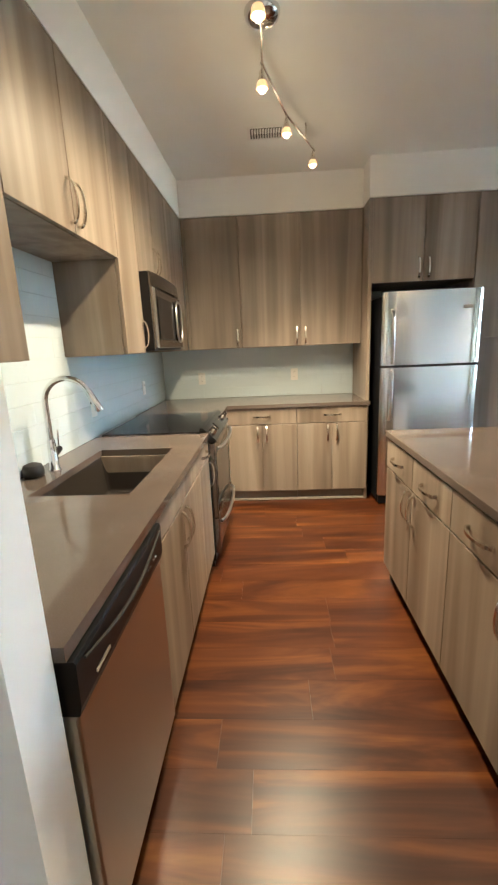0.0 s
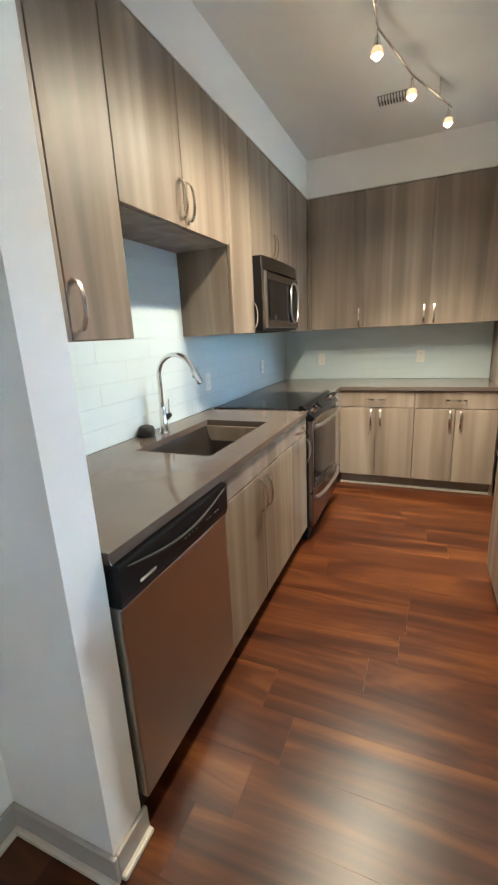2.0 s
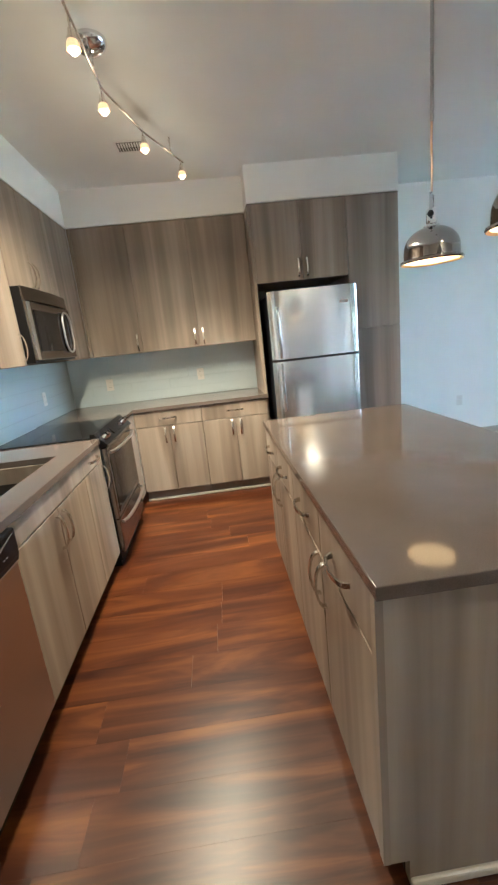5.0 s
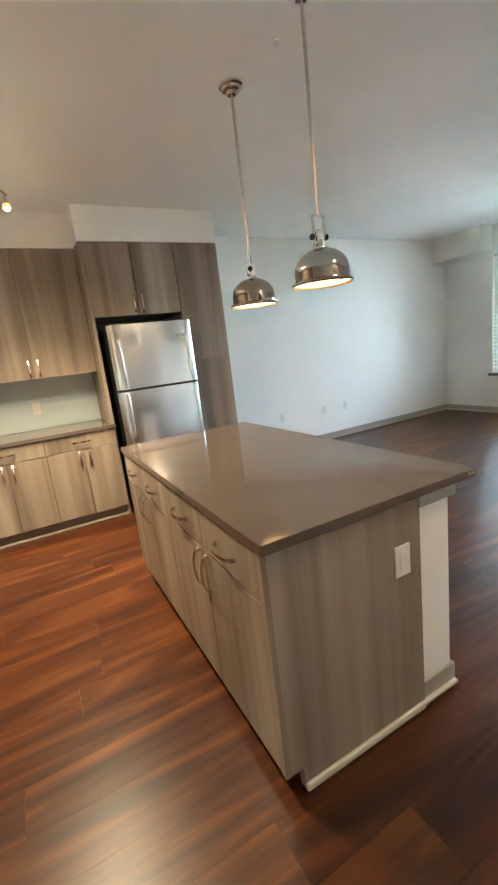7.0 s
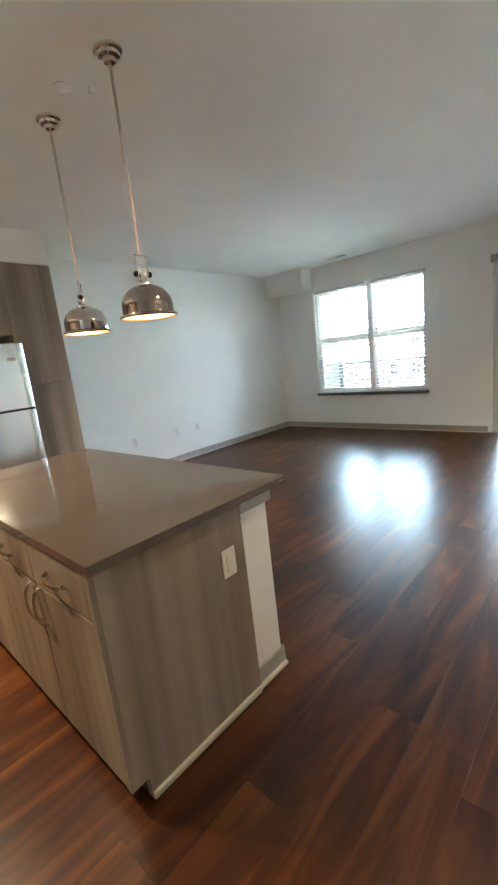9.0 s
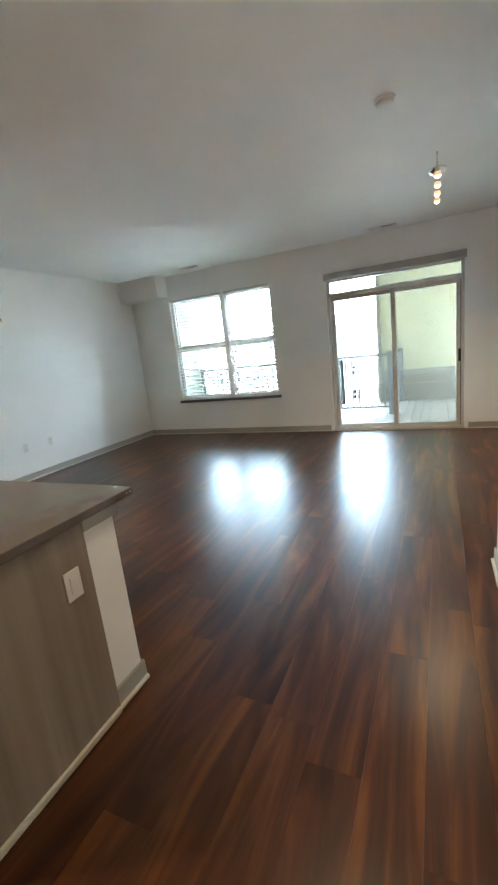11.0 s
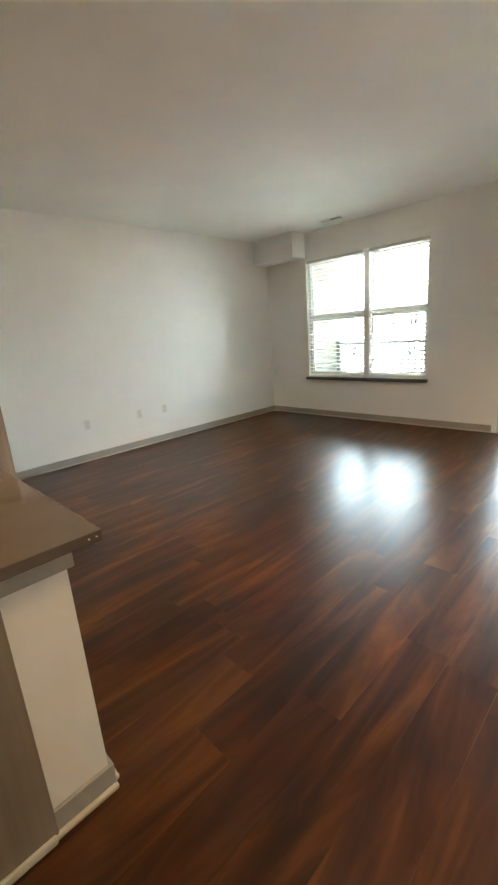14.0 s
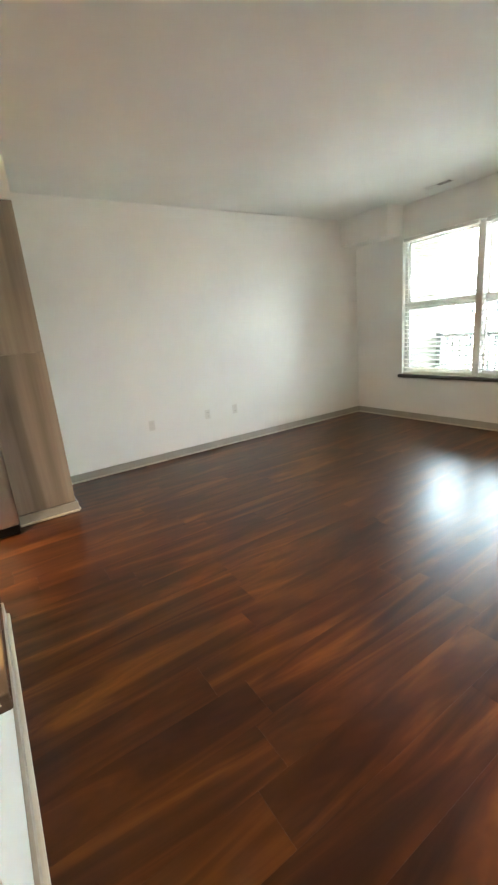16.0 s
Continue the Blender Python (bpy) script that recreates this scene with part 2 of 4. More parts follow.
def mesh_from(name, bm, mat):
    bmesh.ops.recalc_face_normals(bm, faces=bm.faces)
    for e in bm.edges:
        e.smooth = len(e.link_faces) == 2 and e.calc_face_angle(0) < 0.7
    me = bpy.data.meshes.new(name)
    bm.to_mesh(me)
    bm.free()
    me.materials.append(mat)
    return me


def thing(name, m, label, category, group="", kind=""):
    ob = new(name)
    ob.empty_display_size = 0.1
    ob.matrix_basis = m
    return tagged(ob, label, category, group, kind)


def part(name, bm, mat, parent=None, label=""):
    """One mesh object, in its parent's own coordinates."""
    ob = new(name, mesh_from(name, bm, mat))
    ob.parent = parent
    return tagged(ob, label)


def solid(name, bm, mat, label, category, group="", kind=""):
    return tagged(new(name, mesh_from(name, bm, mat)), label, category, group, kind)


def structure(name, bm, mat, label="", category=""):
    return tagged(new(name, mesh_from(name, bm, mat)), label, category, kind="structure")


# ---- rooms ----
CZ = 2.815
XW, YB, YN, XE = -0.965, 4.24, 4.469, 6.857
YH, YS, XH = -0.99, -1.53, -0.66
structure("wall_kitchen_west", boxed(XW - 0.12, XW, 0.50, YN + 0.12, 0, CZ), WALL, "white painted wall behind the kitchen counter", "wall")
structure("wall_kitchen_north", boxed(XW, 0.955, YB, YN + 0.12, 0, CZ), WALL, "white painted wall behind the back counter", "wall")
structure("wall_north", boxed(0.955, XE + 0.15, YN, YN + 0.12, 0, CZ), WALL, "plain white painted long wall", "wall")
structure("wall_stub", boxed(XW, -0.285, 0.50, 0.617, 0, CZ), WALL, "white painted wall end beside the dishwasher", "wall")
structure("wall_hall_west", boxed(XH - 0.12, XH, YH - 0.12, 0.50, 0, CZ), WALL, "white painted hall wall", "wall")
DX0, DX1, DZ = 1.84, 2.655, 2.11
bm = bmesh.new()
box(bm, XH, DX0, YH - 0.12, YH, 0, CZ)
box(bm, DX1, 3.045, YH - 0.12, YH, 0, CZ)
box(bm, DX0, DX1, YH - 0.12, YH, DZ, CZ)
structure("wall_hall_south", bm, WALL, "white painted hall wall with a door", "wall")
structure("wall_closet", boxed(DX0 - 0.3, 2.929, YH - 0.9, YH - 0.8, 0, CZ), WALL)
# Unseen side walls, added to keep sky light from leaking behind the door.
structure("wall_closet_west", boxed(DX0 - 0.4, DX0 - 0.3, YH - 0.9, YH - 0.12, 0, CZ), WALL)
structure("wall_closet_east", boxed(2.93, 3.045, YH - 0.9, YS - 0.12, 0, CZ), WALL)
structure("wall_return", boxed(2.93, 3.045, YS, YH - 0.12, 0, CZ), WALL, "white painted wall return", "wall")
structure("wall_south", boxed(2.93, XE + 0.15, YS - 0.12, YS, 0, CZ), WALL, "white painted wall", "wall")
WY0, WY1, WZ0, WZ1 = 1.722, 3.655, 0.64, 2.41
SY0, SY1, SZ1 = -1.005, 0.85, 2.29
bm = bmesh.new()
T = XE + 0.15
box(bm, XE, T, WY1, YN, 0, CZ)
box(bm, XE, T, SY1, WY0, 0, CZ)
box(bm, XE, T, YS, SY0, 0, CZ)
box(bm, XE, T, WY0, WY1, 0, WZ0)
box(bm, XE, T, WY0, WY1, WZ1, CZ)
box(bm, XE, T, SY0, SY1, SZ1, CZ)
structure("wall_east", bm, WALL, "white painted wall with a window and a sliding door", "wall")
structure("ceiling", boxed(XW - 0.12, XE + 0.15, -2.0, YN + 0.12, CZ, CZ + 0.12), CEIL, "flat white painted ceiling", "ceiling")
structure("soffit_west", boxed(XW, -0.618, 0.617, YB, 2.520, CZ), WALL, "white soffit above the wall cabinets", "soffit")
structure("soffit_north", boxed(-0.618, 0.955, 3.890, YB, 2.520, CZ), WALL, "white soffit above the wall cabinets", "soffit")
structure("soffit_fridge", boxed(0.955, 2.277, 3.658, YN, 2.524, CZ), WALL, "white soffit above the refrigerator cabinet", "soffit")
structure("bulkhead", boxed(6.55, XE, 3.66, YN, 2.46, CZ), WALL, "white boxed bulkhead in the ceiling corner", "bulkhead")
structure("subfloor", boxed(XW - 0.12, XE + 0.15, -2.0, YN + 0.12, -0.20, -0.006), GROUT, "dark underlay in the joints between planks", "floor")


def skirting(name, runs):
    """Greige baseboards with a pale quarter-round shoe; runs of (x0, y0, x1, y1, nx, ny), n pointing into the room."""
    a, b = bmesh.new(), bmesh.new()
    for x0, y0, x1, y1, nx, ny in runs:
        for bm, t, h, bev in ((a, 0.014, 0.092, 0.004), (b, 0.030, 0.019, 0.008)):
            xs = sorted((x0, x1)) if nx == 0 else sorted((x0, x0 + nx * t))
            ys = sorted((y0, y1)) if ny == 0 else sorted((y0, y0 + ny * t))
            box(bm, xs[0], xs[1], ys[0], ys[1], 0, h, bev)
    base = structure(name, a, TRIM, "greige painted baseboard with a pale shoe moulding", "baseboard")
    part("shoe_moulding", b, SHOE, base, "pale quarter-round shoe moulding")


skirting("baseboard_north", [(2.310, YN, XE, YN, 0, -1)])
skirting("baseboard_east", [(XE, YN - 0.014, XE, SY1 + 0.05, -1, 0), (XE, SY0 - 0.05, XE, YS, -1, 0)])
skirting("baseboard_south", [(3.045, YS, XE - 0.014, YS, 0, 1)])
skirting("baseboard_hall", [(2.735, YH, 3.060, YH, 0, 1), (3.045, YH, 3.045, YS, 1, 0), (XH, YH, DX0 - 0.08, YH, 0, 1), (XH, YH, XH, 0.5, 1, 0)])
skirting("baseboard_stub", [(XH, 0.5, -0.271, 0.5, 0, -1), (-0.285, 0.5, -0.285, 0.63, 1, 0)])


# ---- cabinets ----
def bow_handle():
    """An arched satin pull 16 cm long, along x, standing out to -y."""
    bm = bmesh.new()
    n, rings = 14, []
    for i in range(n + 1):
        a = math.pi * i / n
        x, y = -0.078 * math.cos(a), -0.034 * math.sin(a) ** 0.75
        nx, ny = -math.cos(a), -math.sin(a)
        w = 0.0085 - 0.0025 * math.sin(a)
        ring = [(x - nx * 0.004, y - ny * 0.004, -w), (x + nx * 0.004, y + ny * 0.004, -w), (x + nx * 0.004, y + ny * 0.004, w), (x - nx * 0.004, y - ny * 0.004, w)]
        rings.append([bm.verts.new(p) for p in ring])
    for p, q in zip(rings, rings[1:]):
        for k in range(4):
            bm.faces.new((p[k], p[(k + 1) % 4], q[(k + 1) % 4], q[k])).smooth = True
    bm.faces.new(rings[0])
    bm.faces.new(rings[-1][::-1])
    return mesh_from("handle", bm, NICKEL)


HANDLE = bow_handle()


def add_handle(front, at, way):
    ob = new("handle", HANDLE)
    ob.parent = front
    ob.matrix_basis = pose(*at, 0, 90 if way == "v" else 0, 0)
    return tagged(ob, "arched satin nickel pull")


def cabinet(name, m, w, d, z0, z1, fronts, label, group, toe=None, toe_mat=None, body_top=0.0):
    """A unit facing -y in its own frame, its front at y = 0. fronts: (name, x0, x1, z0, z1, handle way or '', handle x, handle z)."""
    ob = thing(name, m, label, "cabinet", group)
    part("body", boxed(0.001, w - 0.001, 0.0215, d, z0 + (toe or 0), body_top or z1, bevel=0.001, seg=1), WOOD, ob)
    if toe:
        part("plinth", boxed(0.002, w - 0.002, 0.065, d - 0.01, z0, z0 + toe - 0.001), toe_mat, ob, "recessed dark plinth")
    for fn, x0, x1, za, zb, way, hx, hz in fronts:
        f = part(fn, boxed(x0 + 0.0025, x1 - 0.0025, 0, 0.0185, za + 0.002, zb - 0.002, bevel=0.0015, seg=1), WOOD, ob)
        if way:
            add_handle(f, (hx, 0.0, hz), way)
    return ob


UP = "wall cabinets"
LOW = "base cabinets"
UPL = "grey woodgrain laminate wall cabinet under the soffit"
LOWL = "grey woodgrain laminate base cabinet under the quartz counter"


def west(y, x=-0.618):
    return pose(x, y, 0, 0, 0, 90)


D = 0.345
cabinet("wall_cabinet", west(0.620), 0.345, D, 1.405, 2.516, [("door", 0, 0.345, 1.405, 2.516, "", 0, 0)], UPL, UP)
cabinet("wall_cabinet", west(0.965), 0.308, D, 1.405, 2.516, [("door", 0, 0.308, 1.405, 2.516, "v", 0.035, 1.515)], UPL, UP)
cabinet("wall_cabinet", west(1.273), 0.915, D, 1.874, 2.516, [("door", 0, 0.457, 1.874, 2.516, "v", 0.425, 1.985), ("door", 0.457, 0.915, 1.874, 2.516, "v", 0.490, 1.985)], "short grey woodgrain laminate wall cabinet above the sink", UP)
cabinet("wall_cabinet", west(2.188), 0.336, D, 1.405, 2.516, [("door", 0, 0.336, 1.405, 2.516, "v", 0.305, 1.515)], UPL, UP)
cabinet("wall_cabinet", west(2.524), 0.762, D, 1.875, 2.516, [("door", 0, 0.381, 1.875, 2.516, "v", 0.350, 1.985), ("door", 0.381, 0.762, 1.875, 2.516, "v", 0.412, 1.985)], "short grey woodgrain laminate cabinet above the microwave", UP)
cabinet("wall_cabinet", west(3.286), 0.60, D, 1.405, 2.516, [("filler", 0, 0.60, 1.405, 2.516, "", 0, 0)], "grey woodgrain laminate corner wall cabinet", UP)
NU = 3.888
cabinet("wall_cabinet", pose(-0.618, NU, 0), 0.498, D, 1.405, 2.516, [("filler", 0, 0.03, 1.405, 2.516, "", 0, 0), ("door", 0.03, 0.498, 1.405, 2.516, "v", 0.462, 1.500)], UPL, UP)
cabinet("wall_cabinet", pose(-0.120, NU, 0), 1.075, D, 1.405, 2.516, [("door", 0, 0.538, 1.405, 2.516, "v", 0.500, 1.500), ("door", 0.538, 1.075, 1.405, 2.516, "v", 0.578, 1.500)], UPL, UP)

XF = -0.272
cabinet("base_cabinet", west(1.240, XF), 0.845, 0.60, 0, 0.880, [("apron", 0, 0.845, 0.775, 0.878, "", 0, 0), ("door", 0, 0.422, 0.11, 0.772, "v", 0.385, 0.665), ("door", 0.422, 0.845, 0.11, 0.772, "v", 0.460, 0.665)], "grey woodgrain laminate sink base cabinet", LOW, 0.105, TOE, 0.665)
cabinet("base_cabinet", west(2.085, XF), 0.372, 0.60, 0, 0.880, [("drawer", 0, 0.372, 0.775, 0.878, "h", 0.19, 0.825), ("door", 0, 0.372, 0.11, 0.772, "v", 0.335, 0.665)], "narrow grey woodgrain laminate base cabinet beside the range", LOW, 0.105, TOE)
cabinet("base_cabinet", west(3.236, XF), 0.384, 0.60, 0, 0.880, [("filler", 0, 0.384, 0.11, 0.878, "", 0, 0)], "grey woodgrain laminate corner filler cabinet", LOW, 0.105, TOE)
NF = 3.620
for x0 in (-0.270, 0.350):
    w = 0.62
    cabinet("base_cabinet", pose(x0, NF, 0), w, 0.61, 0, 0.880, [
        ("drawer", 0, w, 0.735, 0.878, "h", w / 2, 0.806), ("door", 0, w / 2, 0.108, 0.732, "v", w / 2 - 0.04, 0.645), ("door", w / 2, w, 0.108, 0.732, "v", w / 2 + 0.04, 0.645)], LOWL, LOW, 0.105, PLINTH)
structure("trim_toe", boxed(-0.27, 0.97, 3.664, 3.684, 0, 0.022, bevel=0.006), SHOE, "pale shoe moulding along the plinth", "trim")

# refrigerator housing and pantry
solid("end_panel", boxed(0.955, 0.985, 3.658, 4.235, 0, 2.520, bevel=0.001, seg=1), WOOD, "tall grey woodgrain panel beside the refrigerator", "panel")
cabinet("fridge_cabinet", pose(0.985, 3.658, 0), 0.825, 0.58, 1.880, 2.520, [("door", 0, 0.4125, 1.880, 2.520, "v", 0.375, 1.985), ("door", 0.4125, 0.825, 1.880, 2.520, "v", 0.452, 1.985)], "grey woodgrain laminate cabinet above the refrigerator", UP)
cabinet("pantry_cabinet", pose(1.812, 3.658, 0), 0.465, 0.805, 0, 2.520, [("door", 0, 0.465, 1.412, 2.520, "v", 0.04, 1.505), ("door", 0, 0.465, 0.097, 1.409, "v", 0.04, 1.30)], "tall grey woodgrain laminate pantry cabinet", "", 0.09, PLINTH)
skirting("baseboard_pantry", [(1.812, 3.656, 2.293, 3.656, 0, -1), (2.279, 3.656, 2.279, YN, 1, 0)])

# ---- counters ----
CT = 0.914
CX = -0.262
SX0, SX1, SYA, SYB = -0.790, -0.405, 1.405, 2.098
bm = bmesh.new()
for a in ((XW, SX0, 0.619, 2.455), (SX1, CX, 0.619, 2.455), (SX0, SX1, 0.619, SYA), (SX0, SX1, SYB, 2.455)):
    box(bm, a[0], a[1], a[2], a[3], 0.882, CT)
bmesh.ops.remove_doubles(bm, verts=bm.verts, dist=0.0005)
solid("counter", bm, QUARTZ, "grey-brown quartz counter with a sink cut-out", "counter")
bm = bmesh.new()
box(bm, XW, CX, 3.238, YB, 0.882, CT, 0.002)
box(bm, CX, 0.985, 3.600, YB, 0.882, CT, 0.002)
solid("counter", bm, QUARTZ, "grey-brown quartz corner counter on base cabinets", "counter")

# island
IX0, IX1, IY0, IY1 = 0.78, 1.707, 0.54, 2.378
top = thing("island_counter", pose(0, 0, 0), "grey-brown quartz island top with an overhang", "counter")
part("slab", boxed(IX0, IX1, IY0, IY1, 0.880, CT, bevel=0.003), QUARTZ, top)
for x in (1.668, 1.690):
    part("edge_chip", boxed(x - 0.0027, x + 0.0027, IY0 - 0.0008, IY0 + 0.004, 0.8945, 0.8995, bevel=0.0015), PLATE, top, "small pale chip in the edge")
EDGES = (0.598, 1.048, 1.495, 1.926, 2.358)
for a in (0, 2):
    y0, ym, y1 = EDGES[a:a + 3]
    w, h = y1 - y0, y1 - ym
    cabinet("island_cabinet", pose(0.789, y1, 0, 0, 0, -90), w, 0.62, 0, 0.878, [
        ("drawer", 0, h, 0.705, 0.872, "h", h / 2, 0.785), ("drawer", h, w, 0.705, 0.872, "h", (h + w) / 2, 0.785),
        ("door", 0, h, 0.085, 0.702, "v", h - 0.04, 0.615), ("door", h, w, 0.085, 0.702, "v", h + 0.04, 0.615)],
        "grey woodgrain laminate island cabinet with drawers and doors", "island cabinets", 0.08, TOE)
bm = bmesh.new()
outline = [(0.787, 0.085), (0.855, 0.085), (0.855, 0.0), (1.432, 0.0), (1.432, 0.878), (0.787, 0.878)]
near = [bm.verts.new((x, 0.569, z)) for x, z in outline]
far = [bm.verts.new((x, 0.596, z)) for x, z in outline]
for k in range(6):
    bm.faces.new((near[k], near[(k + 1) % 6], far[(k + 1) % 6], far[k]))
bm.faces.new(near)
bm.faces.new(far[::-1])
panel = thing("end_panel", pose(0, 0, 0), "grey woodgrain panel on the end of the island", "panel")
part("board", bm, WOOD, panel)
part("edge_strip", boxed(0.7865, 0.805, 0.5675, 0.570, 0.086, 0.877), WOOD, panel, "narrow woodgrain edge strip")
structure("wall_knee", boxed(1.434, 1.611, 0.590, 2.350, 0, 0.823), WALL, "low white wall behind the island cabinets", "wall")
structure("trim_knee", boxed(1.434, 1.626, 0.567, 2.358, 0.824, 0.879, bevel=0.002), TRIM, "greige cap moulding under the island top", "trim")
skirting("baseboard_knee", [(1.420, 0.590, 1.625, 0.590, 0, -1), (1.611, 0.590, 1.611, 2.35, 1, 0)])
structure("trim_island", boxed(0.853, 1.425, 0.553, 0.569, 0, 0.030, bevel=0.007), SHOE, "pale shoe moulding under the island panel", "trim")

# ---- appliances ----
def ring(bm, cx, cy, cz, rx, rz, r, n=36):
    """An oval ring in the x-z plane."""
    pts = [Vector((cx + rx * math.copysign(abs(math.cos(a)) ** 0.8, math.cos(a)), cy, cz + rz * math.copysign(abs(math.sin(a)) ** 0.7, math.sin(a)))) for a in (2 * math.pi * k / n for k in range(n))]
    rows = []
    for i, p in enumerate(pts):
        d = (pts[(i + 1) % n] - pts[i - 1]).normalized()
        u = Vector((0, -1, 0))
        s = d.cross(u).normalized()
        rows.append([bm.verts.new(p + r * (math.cos(a) * s + math.sin(a) * u)) for a in (math.pi / 4 * k for k in range(8))])
    for i in range(n):
        a, b = rows[i], rows[(i + 1) % n]
        for k in range(8):
            bm.faces.new((a[k], a[(k + 1) % 8], b[(k + 1) % 8], b[k])).smooth = True
    return bm


def prism(bm, profile, x0, x1):
    """A bar along x with the given (y, z) outline."""
    a = [bm.verts.new((x0, y, z)) for y, z in profile]
    b = [bm.verts.new((x1, y, z)) for y, z in profile]
    n = len(profile)
    for k in range(n):
        bm.faces.new((a[k], a[(k + 1) % n], b[(k + 1) % n], b[k]))
    bm.faces.new(a[::-1])
    bm.faces.new(b)
    return bm


def refrigerator():
    w = 0.776
    ob = thing("refrigerator", pose(1.036, 3.462, 0), "stainless steel top-freezer refrigerator with black sides", "refrigerator")
    part("body", boxed(0.004, w - 0.004, 0.066, 0.74, 0.03, 1.765, bevel=0.006), BLACK, ob, "black textured case")
    part("grille", boxed(0.01, w - 0.01, 0.03, 0.07, 0.012, 0.085, bevel=0.004), BLACK, ob, "black base grille")
    for nm, z0, z1, h0, h1 in (("freezer_door", 1.217, 1.788, 1.235, 1.65), ("door", 0.095, 1.197, 0.77, 1.180)):
        bm = bmesh.new()
        n = 14
        front = [(w * k / n, 0.006 * (2 * k / n - 1) ** 4 + 0.026 * max(0, abs(2 * k / n - 1) - 0.93) / 0.07) for k in range(n + 1)]
        lo = [bm.verts.new((x, y, z0)) for x, y in front] + [bm.verts.new((w, 0.058, z0)), bm.verts.new((0, 0.058, z0))]
        hi = [bm.verts.new((v.co.x, v.co.y, z1)) for v in lo]
        for k in range(len(lo)):
            k2 = (k + 1) % len(lo)
            bm.faces.new((lo[k], lo[k2], hi[k2], hi[k])).smooth = k < n
        bm.faces.new(lo[::-1])
        bm.faces.new(hi)
        d = part(nm, bm, SHINE, ob, "brushed stainless door")
        bm = bmesh.new()
        x = 0.072
        if nm == "door":
            pts = [(x, 0.006, h0), (x, -0.022, h0 + 0.012), (x, -0.042, h0 + 0.05), (x, -0.046, (h0 + h1) / 2), (x, -0.044, h1 - 0.02), (x, -0.03, h1)]
        else:
            pts = [(x, -0.03, h0), (x, -0.044, h0 + 0.02), (x, -0.046, (h0 + h1) / 2), (x, -0.042, h1 - 0.06), (x, -0.024, h1 - 0.015), (x, 0.006, h1)]
        tube(bm, pts, 0.013, 12)
        tube(bm, [(x, 0.008, h1 - 0.03 if nm == "door" else h0 + 0.03), (x, -0.044, h1 - 0.03 if nm == "door" else h0 + 0.03)], 0.009, 10)
        part("handle", bm, STEEL, d, "long curved stainless handle")
    part("seal", boxed(0.006, w - 0.006, 0.012, 0.06, 1.196, 1.218), RUBBER, ob, "black door gasket")
    part("badge", boxed(0.618, 0.690, -0.002, 0.004, 1.640, 1.664, bevel=0.001), DARKSTEEL, ob, "small grey metal badge")
    part("badge_face", boxed(0.622, 0.686, -0.0032, 0.001, 1.645, 1.659, bevel=0.0005, seg=1), STEEL, ob, "pale badge face")
    for x in (0.08, w - 0.08):
        part("foot", closed_lathe([(0.02, 0.0), (0.02, 0.03)], at=(x, 0.12, 0), sides=14), BLACK, ob)


refrigerator()


def range_cooker():
    w = 0.774
    ob = thing("range", west(2.459, -0.232), "slide-in stainless steel range with a black glass cooktop", "stove")
    part("body", boxed(0.004, w - 0.004, 0.035, 0.68, 0.05, 0.905), BLACK, ob, "black side panels")
    part("cooktop", boxed(0.0, w, 0.075, 0.70, 0.906, 0.922, bevel=0.003), GLASSBLACK, ob, "black glass cooktop")
    panel = part("control_panel", prism(bmesh.new(), [(-0.006, 0.852), (-0.012, 0.866), (0.062, 0.942), (0.085, 0.944), (0.092, 0.906), (0.03, 0.850)], 0.0, w), GLASSBLACK, ob, "sloped black glass control panel")
    part("panel_lip", tube(bmesh.new(), [(0.002, -0.010, 0.858), (w / 2, -0.016, 0.858), (w - 0.002, -0.010, 0.858)], 0.007, 10), FRONT, panel, "stainless lip under the controls")
    for x in (0.075, 0.145, 0.630, 0.700):
        k = part("knob", closed_lathe([(0.024, 0.0), (0.023, 0.016), (0.017, 0.024), (0.0165, 0.030)], sides=20), CHROME, panel, "chrome control knob")
        k.matrix_basis = pose(x, 0.022, 0.902, 44, 0, 0)
        s = part("knob_grip", boxed(-0.0035, 0.0035, -0.017, 0.017, 0.026, 0.036, bevel=0.002), BLACK, panel)
        s.matrix_basis = pose(x, 0.022, 0.902, 44, 0, 20)
    g = part("display", boxed(-0.10, 0.10, -0.028, 0.028, 0.0, 0.003, bevel=0.001), GLASSBLACK, panel, "black glass display")
    g.matrix_basis = pose(w / 2, 0.022, 0.9035, 46, 0, 0)
    door = part("oven_door", boxed(0.004, w - 0.004, 0.0, 0.034, 0.352, 0.846, bevel=0.006), FRONT, ob, "dark stainless oven door")
    part("window", boxed(0.045, w - 0.045, -0.003, 0.006, 0.385, 0.775, bevel=0.002), GLASSBLACK, door, "black glass oven window")
    drawer = part("drawer", boxed(0.004, w - 0.004, 0.0, 0.034, 0.105, 0.346, bevel=0.006), FRONT, ob, "dark stainless warming drawer")
    for p, z in ((door, 0.808), (drawer, 0.322)):
        bm = bmesh.new()
        pts = [(0.03 + (w - 0.06) * k / 16, -0.012 - 0.040 * math.sin(math.pi * k / 16) ** 0.4, z) for k in range(17)]
        tube(bm, pts, 0.011, 10)
        part("handle", bm, STEEL, p, "curved stainless bar handle")
    part("plinth", boxed(0.02, w - 0.02, 0.05, 0.6, 0.0, 0.10), BLACK, ob, "black recessed base")


range_cooker()


